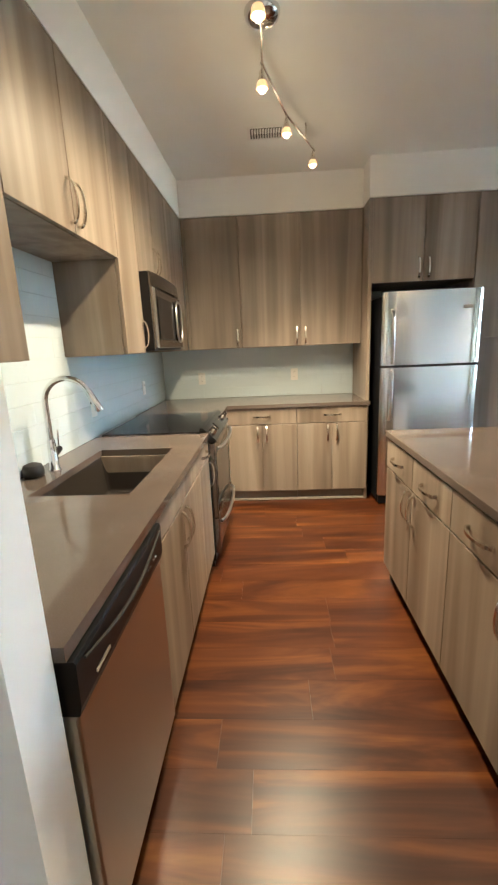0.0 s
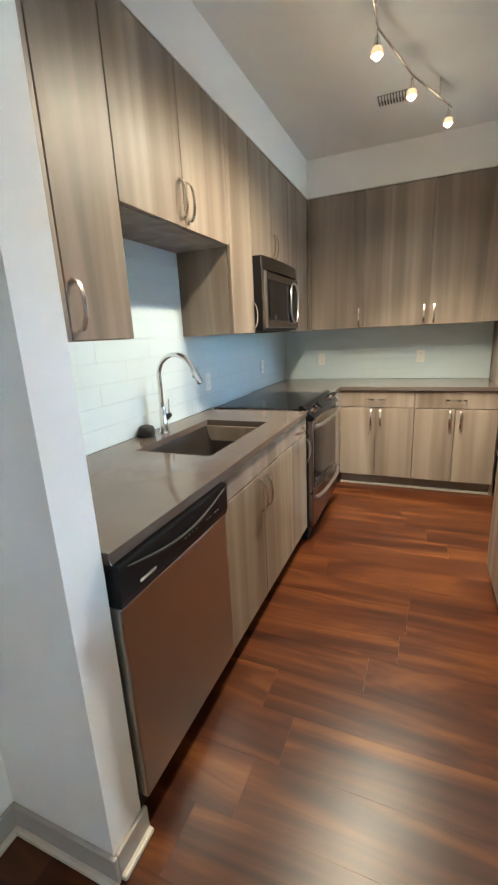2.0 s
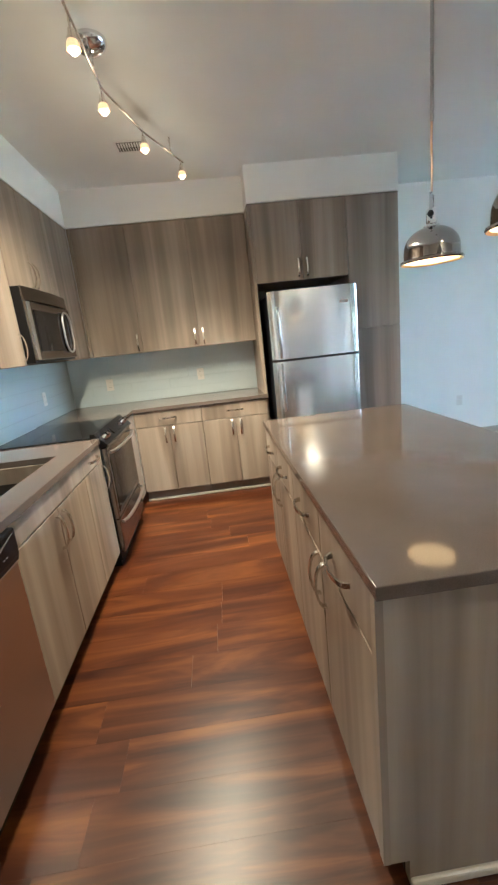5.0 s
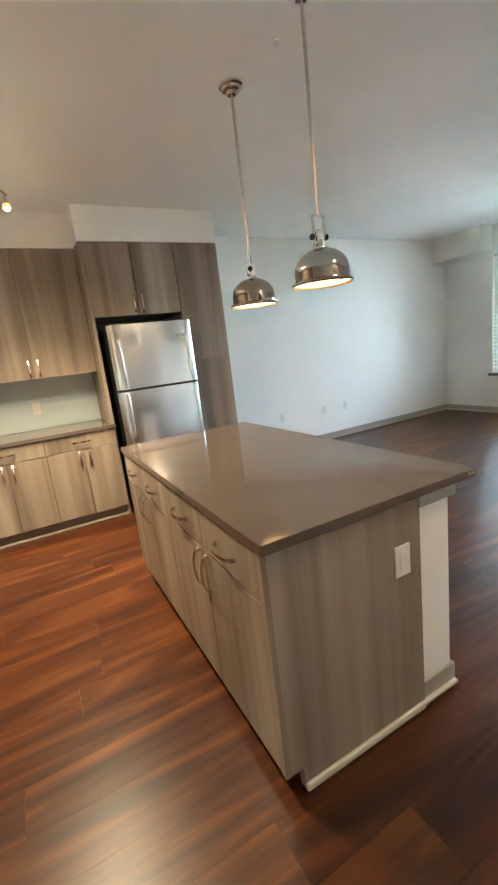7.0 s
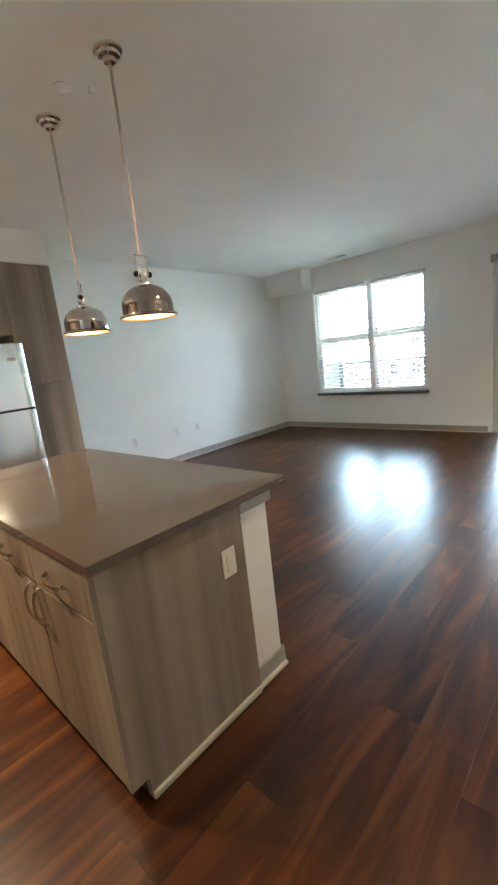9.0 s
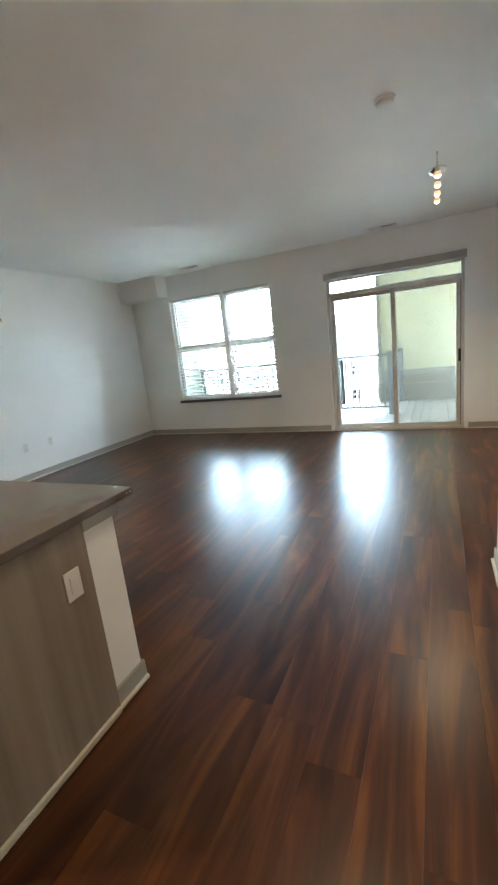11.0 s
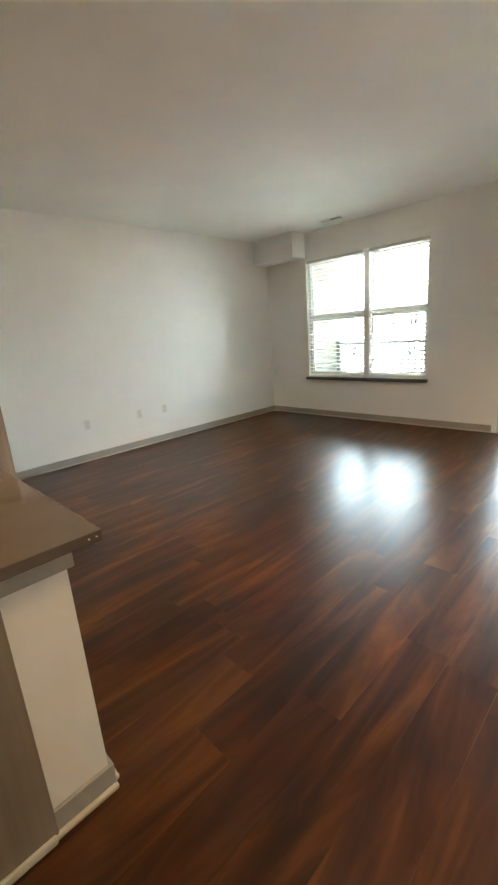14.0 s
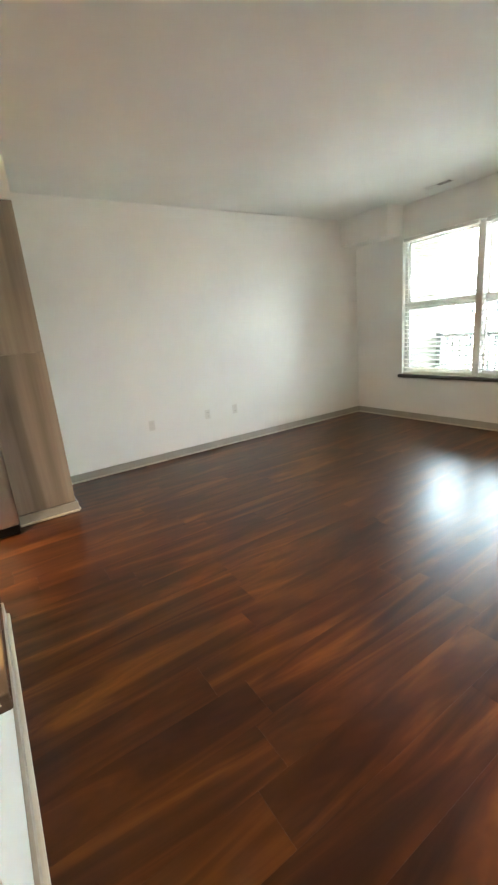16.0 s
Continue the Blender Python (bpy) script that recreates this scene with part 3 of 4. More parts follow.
def microwave():
    w, z0, z1 = 0.758, 1.432, 1.872
    ob = thing("microwave", west(2.526, -0.536), "stainless over-the-range microwave with an oval handle", "microwave")
    part("body", boxed(0.0, w, 0.03, 0.42, 1.418, z1, bevel=0.003), BLACK, ob, "black metal case")
    bm = bmesh.new()
    n = 10
    lo, hi = [], []
    for k in range(n + 1):
        x, y = w * k / n, 0.020 * (2 * k / n - 1) ** 2
        lo.append(bm.verts.new((x, y, 1.792)))
        hi.append(bm.verts.new((x, y + 0.006, z1)))
    for k in range(n):
        bm.faces.new((lo[k], lo[k + 1], hi[k + 1], hi[k])).smooth = True
    ends = [bm.verts.new((w, 0.031, 1.792)), bm.verts.new((w, 0.031, z1)), bm.verts.new((0, 0.031, 1.792)), bm.verts.new((0, 0.031, z1))]
    bm.faces.new((lo[-1], ends[0], ends[1], hi[-1]))
    bm.faces.new((lo[0], hi[0], ends[3], ends[2]))
    bm.faces.new([*lo, ends[0], ends[2]][::-1])
    bm.faces.new([*hi, ends[1], ends[3]])
    part("vent_panel", bm, FRONT, ob, "curved dark stainless vent panel")
    door = part("door", boxed(0.0, 0.758, 0.012, 0.0295, z0, 1.786, bevel=0.005), FRONT, ob, "dark stainless door frame")
    part("stile", boxed(0.001, 0.044, 0.0075, 0.0125, z0 + 0.004, 1.782, bevel=0.002), STEEL, door, "bright stainless stile")
    part("window", boxed(0.085, 0.515, 0.006, 0.013, 1.485, 1.740, bevel=0.003), GLASSBLACK, door, "dark glass window")
    bm = bmesh.new()
    m = 28
    rim = [(0.61 + 0.082 * math.copysign(abs(math.cos(a)) ** 0.8, math.cos(a)), 1.612 + 0.135 * math.copysign(abs(math.sin(a)) ** 0.7, math.sin(a))) for a in (2 * math.pi * k / m for k in range(m))]
    f = [bm.verts.new((x, 0.004, z)) for x, z in rim]
    b = [bm.verts.new((x, 0.014, z)) for x, z in rim]
    bm.faces.new(f)
    for k in range(m):
        bm.faces.new((f[k], f[(k + 1) % m], b[(k + 1) % m], b[k]))
    part("keypad", bm, GLASSBLACK, door, "black oval control panel")
    part("handle", ring(bmesh.new(), 0.61, -0.006, 1.612, 0.090, 0.140, 0.0072), STEEL, door, "oval chrome handle ring")


microwave()


def dishwasher():
    w = 0.608
    ob = thing("dishwasher", west(0.626, -0.262), "stainless dishwasher with a black control panel", "dishwasher")
    part("body", boxed(0.004, w - 0.004, 0.04, 0.60, 0.10, 0.872), BLACK, ob, "black tub case")
    part("door", boxed(0.003, w - 0.003, 0.0, 0.038, 0.125, 0.752, bevel=0.006), DISH, ob, "brushed stainless door")
    panel = part("control_panel", prism(bmesh.new(), [(-0.004, 0.754), (-0.010, 0.775), (-0.012, 0.868), (-0.008, 0.875), (0.039, 0.876), (0.039, 0.754)], 0.002, w - 0.002), BLACK, ob, "black plastic control panel")
    bm = bmesh.new()
    n = 18
    pts = [(0.03 + (w - 0.06) * k / n, -0.016 - 0.004 * math.sin(math.pi * k / n), 0.862 - 0.040 * math.sin(math.pi * k / n)) for k in range(n + 1)]
    tube(bm, pts, [0.003 + 0.002 * math.sin(math.pi * k / n) for k in range(n + 1)], 8)
    part("handle", bm, RUBBER, panel, "curved black pocket handle lip")
    part("badge", boxed(0.075, 0.145, -0.0133, -0.010, 0.789, 0.796), PLATE, panel, "silver badge bar")
    for x in (0.30, 0.322, 0.344, 0.366, 0.44, 0.46, 0.50, 0.52):
        part("button_mark", boxed(x, x + 0.009, -0.0133, -0.010, 0.798, 0.8015), LEGEND, panel, "small pale key legend")
    part("plinth", boxed(0.004, w - 0.004, 0.07, 0.5, 0.0, 0.12), TOE, ob, "black toe panel")


dishwasher()


def sink():
    ob = thing("sink", pose(0, 0, 0), "brown undermount single-bowl sink set in the counter", "sink")
    bm = bmesh.new()
    a, b, c, d = SX0 - 0.002, SX1 + 0.002, SYA - 0.002, SYB + 0.002
    top = [bm.verts.new(p) for p in ((a, c, 0.881), (b, c, 0.881), (b, d, 0.881), (a, d, 0.881))]
    low = [bm.verts.new(p) for p in ((a + 0.03, c + 0.03, 0.69), (b - 0.03, c + 0.03, 0.69), (b - 0.03, d - 0.03, 0.69), (a + 0.03, d - 0.03, 0.69))]
    out = [bm.verts.new((v.co.x + s, v.co.y + t, 0.881)) for v, s, t in zip(top, (-0.02, 0.02, 0.02, -0.02), (-0.02, -0.02, 0.02, 0.02))]
    base = [bm.verts.new((v.co.x, v.co.y, 0.675)) for v in out]
    for k in range(4):
        j = (k + 1) % 4
        bm.faces.new((top[k], top[j], low[j], low[k]))
        bm.faces.new((out[k], out[j], top[j], top[k]))
        bm.faces.new((base[k], base[j], out[j], out[k]))
    bm.faces.new(low)
    bm.faces.new(base[::-1])
    bmesh.ops.bevel(bm, geom=[e for e in bm.edges if all(v in low for v in e.verts) or (e.verts[0] in low) != (e.verts[1] in low)], offset=0.015, segments=3, affect="EDGES", profile=0.5)
    part("bowl", bm, SINK, ob)
    part("drain", closed_lathe([(0.045, 0.0), (0.043, 0.003), (0.03, 0.003), (0.028, 0.0012)], at=((SX0 + SX1) / 2, 1.75, 0.6905), sides=24), STEEL, ob, "round steel drain")


sink()


def faucet():
    ob = thing("faucet", pose(-0.862, 1.752, CT), "tall chrome gooseneck pull-down kitchen faucet", "faucet")
    part("base", closed_lathe([(0.027, 0.0), (0.027, 0.006), (0.022, 0.012), (0.019, 0.10), (0.0165, 0.14)], sides=24), CHROME, ob)
    R = 0.104
    pts = [(0, 0, 0.13), (0, 0, 0.302)] + [(R - R * math.cos(a), 0, 0.302 + R * math.sin(a)) for a in (math.pi * k / 16 for k in range(1, 15))]
    part("spout", tube(bmesh.new(), pts, 0.0125, 14), CHROME, ob)
    e, f = Vector(pts[-1]), (Vector(pts[-1]) - Vector(pts[-2])).normalized()
    part("spray_head", tube(bmesh.new(), [e - 0.005 * f, e + 0.01 * f, e + 0.085 * f, e + 0.092 * f], [0.014, 0.0155, 0.0165, 0.013], 14), CHROME, ob)
    part("button", tube(bmesh.new(), [e + 0.05 * f + Vector((-0.014, 0, 0)), e + 0.05 * f + Vector((-0.021, 0, -0.003))], 0.006, 10), BLACK, ob, "black spray button")
    lever = part("lever_hub", tube(bmesh.new(), [(0, 0.0, 0.072), (0, 0.03, 0.076), (0, 0.066, 0.084), (0, 0.070, 0.085)], [0.019, 0.018, 0.014, 0.008], 14), BLACK, ob, "dark lever hub")
    part("lever", tube(bmesh.new(), [(0, 0.056, 0.088), (0.004, 0.060, 0.172)], 0.0042, 10), CHROME, lever, "thin chrome lever")


faucet()
solid("sink_stopper", closed_lathe([(0.012, 0.0), (0.040, 0.003), (0.044, 0.012), (0.043, 0.036), (0.036, 0.052), (0.018, 0.060), (0.004, 0.061)], at=(-0.905, 1.655, CT), sides=24), RUBBER, "black rubber sink stopper on the counter", "stopper")


# ---- lamps ----
def spotlight(parent, x, y, z):
    """A small lamp head: metal socket, amber glass cup and a bulb that stands out below it; hung from the bar at height z."""
    h = part("lamp_head", closed_lathe([(0.011, 0.0), (0.013, -0.018), (0.021, -0.034), (0.022, -0.042), (0.018, -0.043)], at=(x, y, z), sides=18), NICKEL, parent, "satin metal lamp socket")
    part("glass_cup", lathe(bmesh.new(), [(0.020, -0.040), (0.026, -0.052), (0.0285, -0.072), (0.0275, -0.073), (0.025, -0.053), (0.019, -0.041)], at=(x, y, z), sides=18), AMBER, h, "amber glass cup")
    part("bulb", closed_lathe([(0.010, -0.044), (0.016, -0.056), (0.0195, -0.070), (0.0175, -0.082), (0.010, -0.089), (0.003, -0.091)], at=(x, y, z), sides=16), BULB, h, "lit warm bulb")
    part("stem", tube(bmesh.new(), [(x, y, z - 0.002), (x, y, z + 0.04)], 0.005, 8), NICKEL, h)


def track_light(name, bar, heads, canopy, stays, label):
    ob = thing(name, pose(0, 0, 0), label, "track light", "track lights")
    part("canopy", closed_lathe([(0.078, 0.0), (0.078, -0.012), (0.068, -0.03), (0.045, -0.045), (0.012, -0.052)], at=(*canopy, CZ), sides=32), CHROME, ob, "domed chrome ceiling canopy")
    part("bar", tube(bmesh.new(), bar, 0.0065, 10), NICKEL, ob, "slim bent metal bar")
    for x, y in stays:
        part("stay", tube(bmesh.new(), [(x, y, CZ), (x, y, bar[0][2])], 0.005, 8), NICKEL, ob)
    for x, y in heads:
        spotlight(ob, x, y, bar[0][2] - 0.03)
    return ob


KH = ((0.118, 1.86), (0.127, 2.31), (0.262, 2.765), (0.462, 3.22))
track_light("track_light", [(0.125, 1.76, 2.715), (0.128, 2.05, 2.715), (0.130, 2.30, 2.715), (0.138, 2.335, 2.715), (0.262, 2.765, 2.715), (0.478, 3.255, 2.715)], KH, (0.135, 2.15), ((0.135, 2.15), (0.405, 3.10)), "bent satin nickel track light with four lit heads")
for (x, y), wide, watts in zip(KH, (166, 160, 102, 84), (0.9 * KW, 0.9 * KW, 1.4 * KW, 1.2 * KW)):
    spot_lamp("track_lamp", (x, y, 2.578), (x + 0.05, y, 0), watts, wide, 1.0)
    bulb_lamp("track_bulb_lamp", (x, y, 2.575), 0.010, 0.03)
LH = ((4.43, -0.682), (4.69, -0.682), (4.955, -0.680), (5.20, -0.678))
track_light("track_light", [(4.38, -0.68, 2.715), (5.26, -0.68, 2.715)], LH, (4.92, -0.68), ((4.50, -0.68), (4.92, -0.68)), "straight satin nickel track light with four lit heads")
for x, y in LH:
    spot_lamp("track_lamp", (x, y, 2.578), (x, y, 0), LW, 135, 1.0)


def pendant(x, y, turn):
    ob = thing("pendant_light", pose(x, y, 0, 0, 0, turn), "polished chrome dome pendant light over the island, lit", "pendant light", "pendants over the island")
    part("canopy", closed_lathe([(0.066, 0.0), (0.066, -0.010), (0.058, -0.016), (0.052, -0.016), (0.048, -0.028), (0.030, -0.034), (0.026, -0.05), (0.010, -0.058)], at=(0, 0, CZ), sides=32), CHROME, ob, "stepped chrome ceiling canopy")
    part("rod", tube(bmesh.new(), [(0, 0, CZ - 0.05), (0, 0, 2.26)], 0.0078, 10), STEEL, ob)
    part("cord", tube(bmesh.new(), [(0, 0, 2.262), (0.003, 0.002, 2.18), (-0.002, -0.002, 2.08), (0, 0, 1.976)], 0.005, 10), CORD, ob, "silvery cord with the warm glint put into its colour")
    bm = bmesh.new()
    for s in (-1, 1):
        box(bm, s * 0.030 - 0.0035, s * 0.030 + 0.0035, -0.007, 0.007, 1.875, 1.972, 0.001, 1)
    box(bm, -0.0335, 0.0335, -0.007, 0.007, 1.968, 1.976, 0.001, 1)
    yoke = part("yoke", bm, CHROME, ob, "chrome yoke bracket")
    for s in (-1, 1):
        k = part("thumbscrew", closed_lathe([(0.014, 0.0), (0.014, 0.008), (0.006, 0.016)], sides=14), BLACK, yoke, "dark round thumbscrew")
        k.matrix_basis = pose(s * 0.034, 0, 1.885, 0, s * 90, 0)
    part("neck", closed_lathe([(0.036, 1.832), (0.034, 1.842), (0.024, 1.848), (0.024, 1.905), (0.020, 1.912), (0.012, 1.915)], sides=24), CHROME, ob, "turned chrome neck")
    R, z0 = 0.124, 1.700
    dome = [(R, z0)] + [(R * math.cos(a) ** 0.92, z0 + 0.036 + 0.102 * math.sin(a)) for a in (math.pi / 2 * k / 14 for k in range(14))] + [(0.014, z0 + 0.1385)]
    out = [(0.138, 1.682), (0.141, 1.688), (0.138, 1.695), (0.128, 1.698)] + dome
    part("shade", lathe(bmesh.new(), out, sides=48), SMOKED, ob, "polished chrome dome shade")
    inner = [(r * 0.97, z - 0.004) for r, z in dome]
    part("liner", lathe(bmesh.new(), [(0.137, 1.6815), (0.126, 1.690)] + inner, sides=48), LINER, ob, "warm gold reflector inside the shade")
    part("diffuser", closed_lathe([(0.1245, 1.6935), (0.1245, 1.6895), (0.10, 1.6855), (0.06, 1.6825), (0.02, 1.6815), (0.004, 1.6815)], sides=36), GLOBE, ob, "glowing frosted glass lens")
    part("lens_clip", boxed(-0.006, 0.006, -0.133, -0.118, 1.679, 1.690, bevel=0.001, seg=1), NICKEL, ob, "small metal lens clip")


pendant(1.600, 1.207, 0)
pendant(1.600, 1.845, 55)

lamp = thing("ceiling_light", pose(2.14, -0.19, CZ), "round flush ceiling light, lit warm", "ceiling light")
part("base", closed_lathe([(0.135, 0.0), (0.135, -0.018), (0.125, -0.022)], sides=36), NICKEL, lamp)
part("diffuser", closed_lathe([(0.126, -0.020), (0.12, -0.045), (0.09, -0.072), (0.04, -0.086), (0.008, -0.088)], sides=36), FLUSH, lamp, "glowing frosted glass bowl")
spot_lamp("hall_lamp", (2.14, -0.19, CZ - 0.11), (2.14, -0.19, 0), HW, 172, 0.6, 0.12)

# ---- ceiling fittings ----
smoke = thing("smoke_detector", pose(3.425, -0.392, CZ), "round white smoke detector on the ceiling", "smoke detector")
part("base", closed_lathe([(0.064, 0.0), (0.064, -0.012), (0.057, -0.014)], sides=32), PLATE, smoke)
part("cover", closed_lathe([(0.054, -0.013), (0.053, -0.034), (0.042, -0.044), (0.02, -0.046), (0.005, -0.046)], sides=32), PLATE, smoke)
part("test_button", closed_lathe([(0.012, -0.045), (0.011, -0.049), (0.003, -0.049)], at=(0.02, 0.02, 0), sides=14), VINYL, smoke)
solid("sprinkler_cover", closed_lathe([(0.042, 0.0), (0.042, -0.004), (0.036, -0.006), (0.004, -0.006)], at=(1.547, 1.547, CZ), sides=28), VINYL, "flat round sprinkler cover plate on the ceiling", "sprinkler")
sp = thing("sprinkler", pose(1.66, 1.485, CZ), "small white ceiling sprinkler head", "sprinkler")
part("stem", closed_lathe([(0.016, 0.0), (0.014, -0.004), (0.007, -0.006), (0.007, -0.016), (0.003, -0.018)], sides=16), VINYL, sp)
part("deflector", closed_lathe([(0.014, -0.017), (0.014, -0.019), (0.003, -0.020)], sides=16), PLATE, sp)


def ceiling_vent(x, y, w, d, along):
    """A louvred supply grille; slats run along x or y."""
    ob = thing("ceiling_vent", pose(x, y, CZ), "white louvred air vent in the ceiling", "vent", "ceiling vents")
    bm = bmesh.new()
    box(bm, -w / 2, w / 2, -d / 2, -d / 2 + 0.02, -0.005, 0, 0.002, 1)
    box(bm, -w / 2, w / 2, d / 2 - 0.02, d / 2, -0.005, 0, 0.002, 1)
    box(bm, -w / 2, -w / 2 + 0.02, -d / 2 + 0.02, d / 2 - 0.02, -0.005, 0, 0.002, 1)
    box(bm, w / 2 - 0.02, w / 2, -d / 2 + 0.02, d / 2 - 0.02, -0.005, 0, 0.002, 1)
    part("frame", bm, VINYL, ob)
    # No hole in the ceiling: a dark sheet imitates the shaded duct.
    part("backing", boxed(-w / 2 + 0.02, w / 2 - 0.02, -d / 2 + 0.02, d / 2 - 0.02, -0.0015, -0.0005), SLOT, ob, "dark sheet standing in for the shade inside the duct")
    n = int(((w if along == "y" else d) - 0.04) / 0.018)
    for k in range(n):
        p = -(n - 1) / 2 * 0.018 + 0.018 * k
        if along == "y":
            for y0, y1, lean in ((-d / 2 + 0.02, -0.004, -15), (0.004, d / 2 - 0.02, 40)):
                s = part("slat", boxed(-0.006, 0.006, y0, y1, -0.0008, 0.0008), VINYL, ob)
                s.matrix_basis = pose(p, 0, -0.0085, 0, lean, 0)
        else:
            s = part("slat", boxed(-w / 2 + 0.02, w / 2 - 0.02, -0.005, 0.005, -0.0008, 0.0008), VINYL, ob)
            s.matrix_basis = pose(0, p, -0.0065, 35, 0, 0)


ceiling_vent(0.145, 3.19, 0.25, 0.18, "y")
ceiling_vent(6.53, 2.95, 0.13, 0.34, "y")
ceiling_vent(6.615, -0.01, 0.13, 0.38, "y")


# ---- wall plates ----
def outlet(m, label, sockets=True):
    """A white plate in its own x-z plane, facing -y."""
    ob = thing("outlet", m, label, "outlet", "wall outlets")
    part("plate", boxed(-0.036, 0.036, -0.005, 0.0, -0.058, 0.058, bevel=0.002), PLATE, ob)
    if sockets:
        for z in (-0.024, 0.024):
            s = part("socket", boxed(-0.017, 0.017, -0.007, -0.004, z - 0.016, z + 0.016, bevel=0.003), PLATE, ob)
            for x in (-0.007, 0.005):
                part("slot", boxed(x, x + 0.002, -0.0075, -0.0065, z - 0.004, z + 0.006), SLOT, s)
    else:
        part("paddle", boxed(-0.016, 0.016, -0.008, -0.004, -0.033, 0.033, bevel=0.002), PLATE, ob)
    return ob


for x in (3.36, 4.10, 4.505):
    outlet(pose(x, YN, 0.455), "white wall outlet above the baseboard")
outlet(pose(XW + 0.008, 2.452, 1.10, 0, 0, 90), "white outlet on the tile backsplash")
outlet(pose(XW + 0.008, 3.50, 1.11, 0, 0, 90), "white outlet on the tile backsplash")
outlet(pose(-0.57, YB - 0.008, 1.115), "white outlet on the tile backsplash")
outlet(pose(0.371, YB - 0.008, 1.125), "white outlet on the tile backsplash")
outlet(pose(1.338, 0.569, 0.658), "white switch plate on the island end panel", False)

# ---- hall door ----
def panel_door():
    ob = structure("door_1", boxed(DX0 + 0.004, DX1 - 0.009, YH - 0.040, YH - 0.012, 0.008, DZ - 0.004), DOORPAINT, "closed pale grey two-panel door with satin hinges", "door")
    for z0, z1 in ((0.22, 0.86), (0.98, 1.98)):
        bm = bmesh.new()
        a, b, c, d = DX0 + 0.12, DX1 - 0.12, 0.035, YH - 0.012
        for q in ((a, b, z0, z0 + 0.022), (a, b, z1 - 0.022, z1), (a, a + 0.022, z0 + 0.022, z1 - 0.022), (b - 0.022, b, z0 + 0.022, z1 - 0.022)):
            box(bm, q[0], q[1], d - 0.001, d + 0.009, q[2], q[3], 0.004)
        part("panel_moulding", bm, DOORPAINT, ob)
        part("panel", boxed(a + 0.05, b - 0.05, d - 0.001, d + 0.006, z0 + 0.05, z1 - 0.05, bevel=0.005), DOORPAINT, ob)
    for z in (0.35, 1.09, 1.85):
        part("hinge", tube(bmesh.new(), [(DX1 - 0.002, YH - 0.002, z - 0.05), (DX1 - 0.002, YH - 0.002, z + 0.05)], 0.008, 10), NICKEL, ob, "satin hinge barrel")
    bm = closed_lathe([(0.028, 0.0), (0.028, 0.008), (0.012, 0.012), (0.011, 0.04), (0.026, 0.05), (0.027, 0.066), (0.018, 0.074), (0.004, 0.075)], sides=24)
    k = part("knob", bm, NICKEL, ob, "round satin knob")
    k.matrix_basis = pose(DX0 + 0.07, YH - 0.012, 0.95, -90, 0, 0)
    bm = bmesh.new()
    for q in ((DX0 - 0.075, DX0 + 0.002, 0, DZ + 0.075), (DX1 + 0.004, DX1 + 0.078, 0, DZ + 0.075), (DX0 + 0.002, DX1 + 0.004, DZ - 0.002, DZ + 0.075)):
        box(bm, q[0], q[1], YH - 0.006, YH + 0.016, q[2], q[3], 0.005)
    structure("trim_door", bm, DOORPAINT, "pale grey painted door casing", "trim")


panel_door()


# ---- window and sliding door ----
def pane(parent, y0, y1, z0, z1, x):
    p = part("pane", boxed(x, x + 0.006, y0, y1, z0, z1), GLASS, parent, "clear glass pane")
    p.visible_shadow = False
    return p


def window():
    ob = thing("window_1", pose(0, 0, 0), "white double-hung twin window with clear panes", "window", kind="structure")
    a, b, f = XE + 0.055, XE + 0.125, 0.045
    bm = bmesh.new()
    box(bm, a, b, WY0, WY1, WZ0, WZ0 + f, 0.003, 1)
    box(bm, a, b, WY0, WY1, WZ1 - f, WZ1, 0.003, 1)
    box(bm, a, b, WY0, WY0 + f, WZ0 + f, WZ1 - f, 0.003, 1)
    box(bm, a, b, WY1 - f, WY1, WZ0 + f, WZ1 - f, 0.003, 1)
    part("window_frame", bm, VINYL, ob)
    ym, zm = 2.610, 1.558
    part("mullion", boxed(XE + 0.002, b, ym - 0.042, ym + 0.042, WZ0 + f, WZ1 - f, bevel=0.003, seg=1), VINYL, ob, "wide centre mullion")
    for y0, y1 in ((WY0 + f, ym - 0.05), (ym + 0.05, WY1 - f)):
        part("meeting_rail", boxed(a + 0.004, b - 0.01, y0, y1, zm - 0.028, zm + 0.028, bevel=0.003, seg=1), VINYL, ob)
        for z0, z1, x in ((WZ0 + f, zm - 0.028, a + 0.012), (zm + 0.028, WZ1 - f, a + 0.034)):
            bm = bmesh.new()
            g = 0.022
            box(bm, x, x + 0.022, y0, y1, z0, z0 + g)
            box(bm, x, x + 0.022, y0, y1, z1 - g, z1)
            box(bm, x, x + 0.022, y0, y0 + g, z0 + g, z1 - g)
            box(bm, x, x + 0.022, y1 - g, y1, z0 + g, z1 - g)
            s = part("sash", bm, VINYL, ob)
            pane(s, y0 + g, y1 - g, z0 + g, z1 - g, x + 0.008)
    part("window_sill", boxed(XE - 0.055, XE + 0.054, WY0 - 0.02, WY1 + 0.03, WZ0 - 0.045, WZ0 - 0.003, bevel=0.005), SILL, ob, "dark grey window sill")


window()


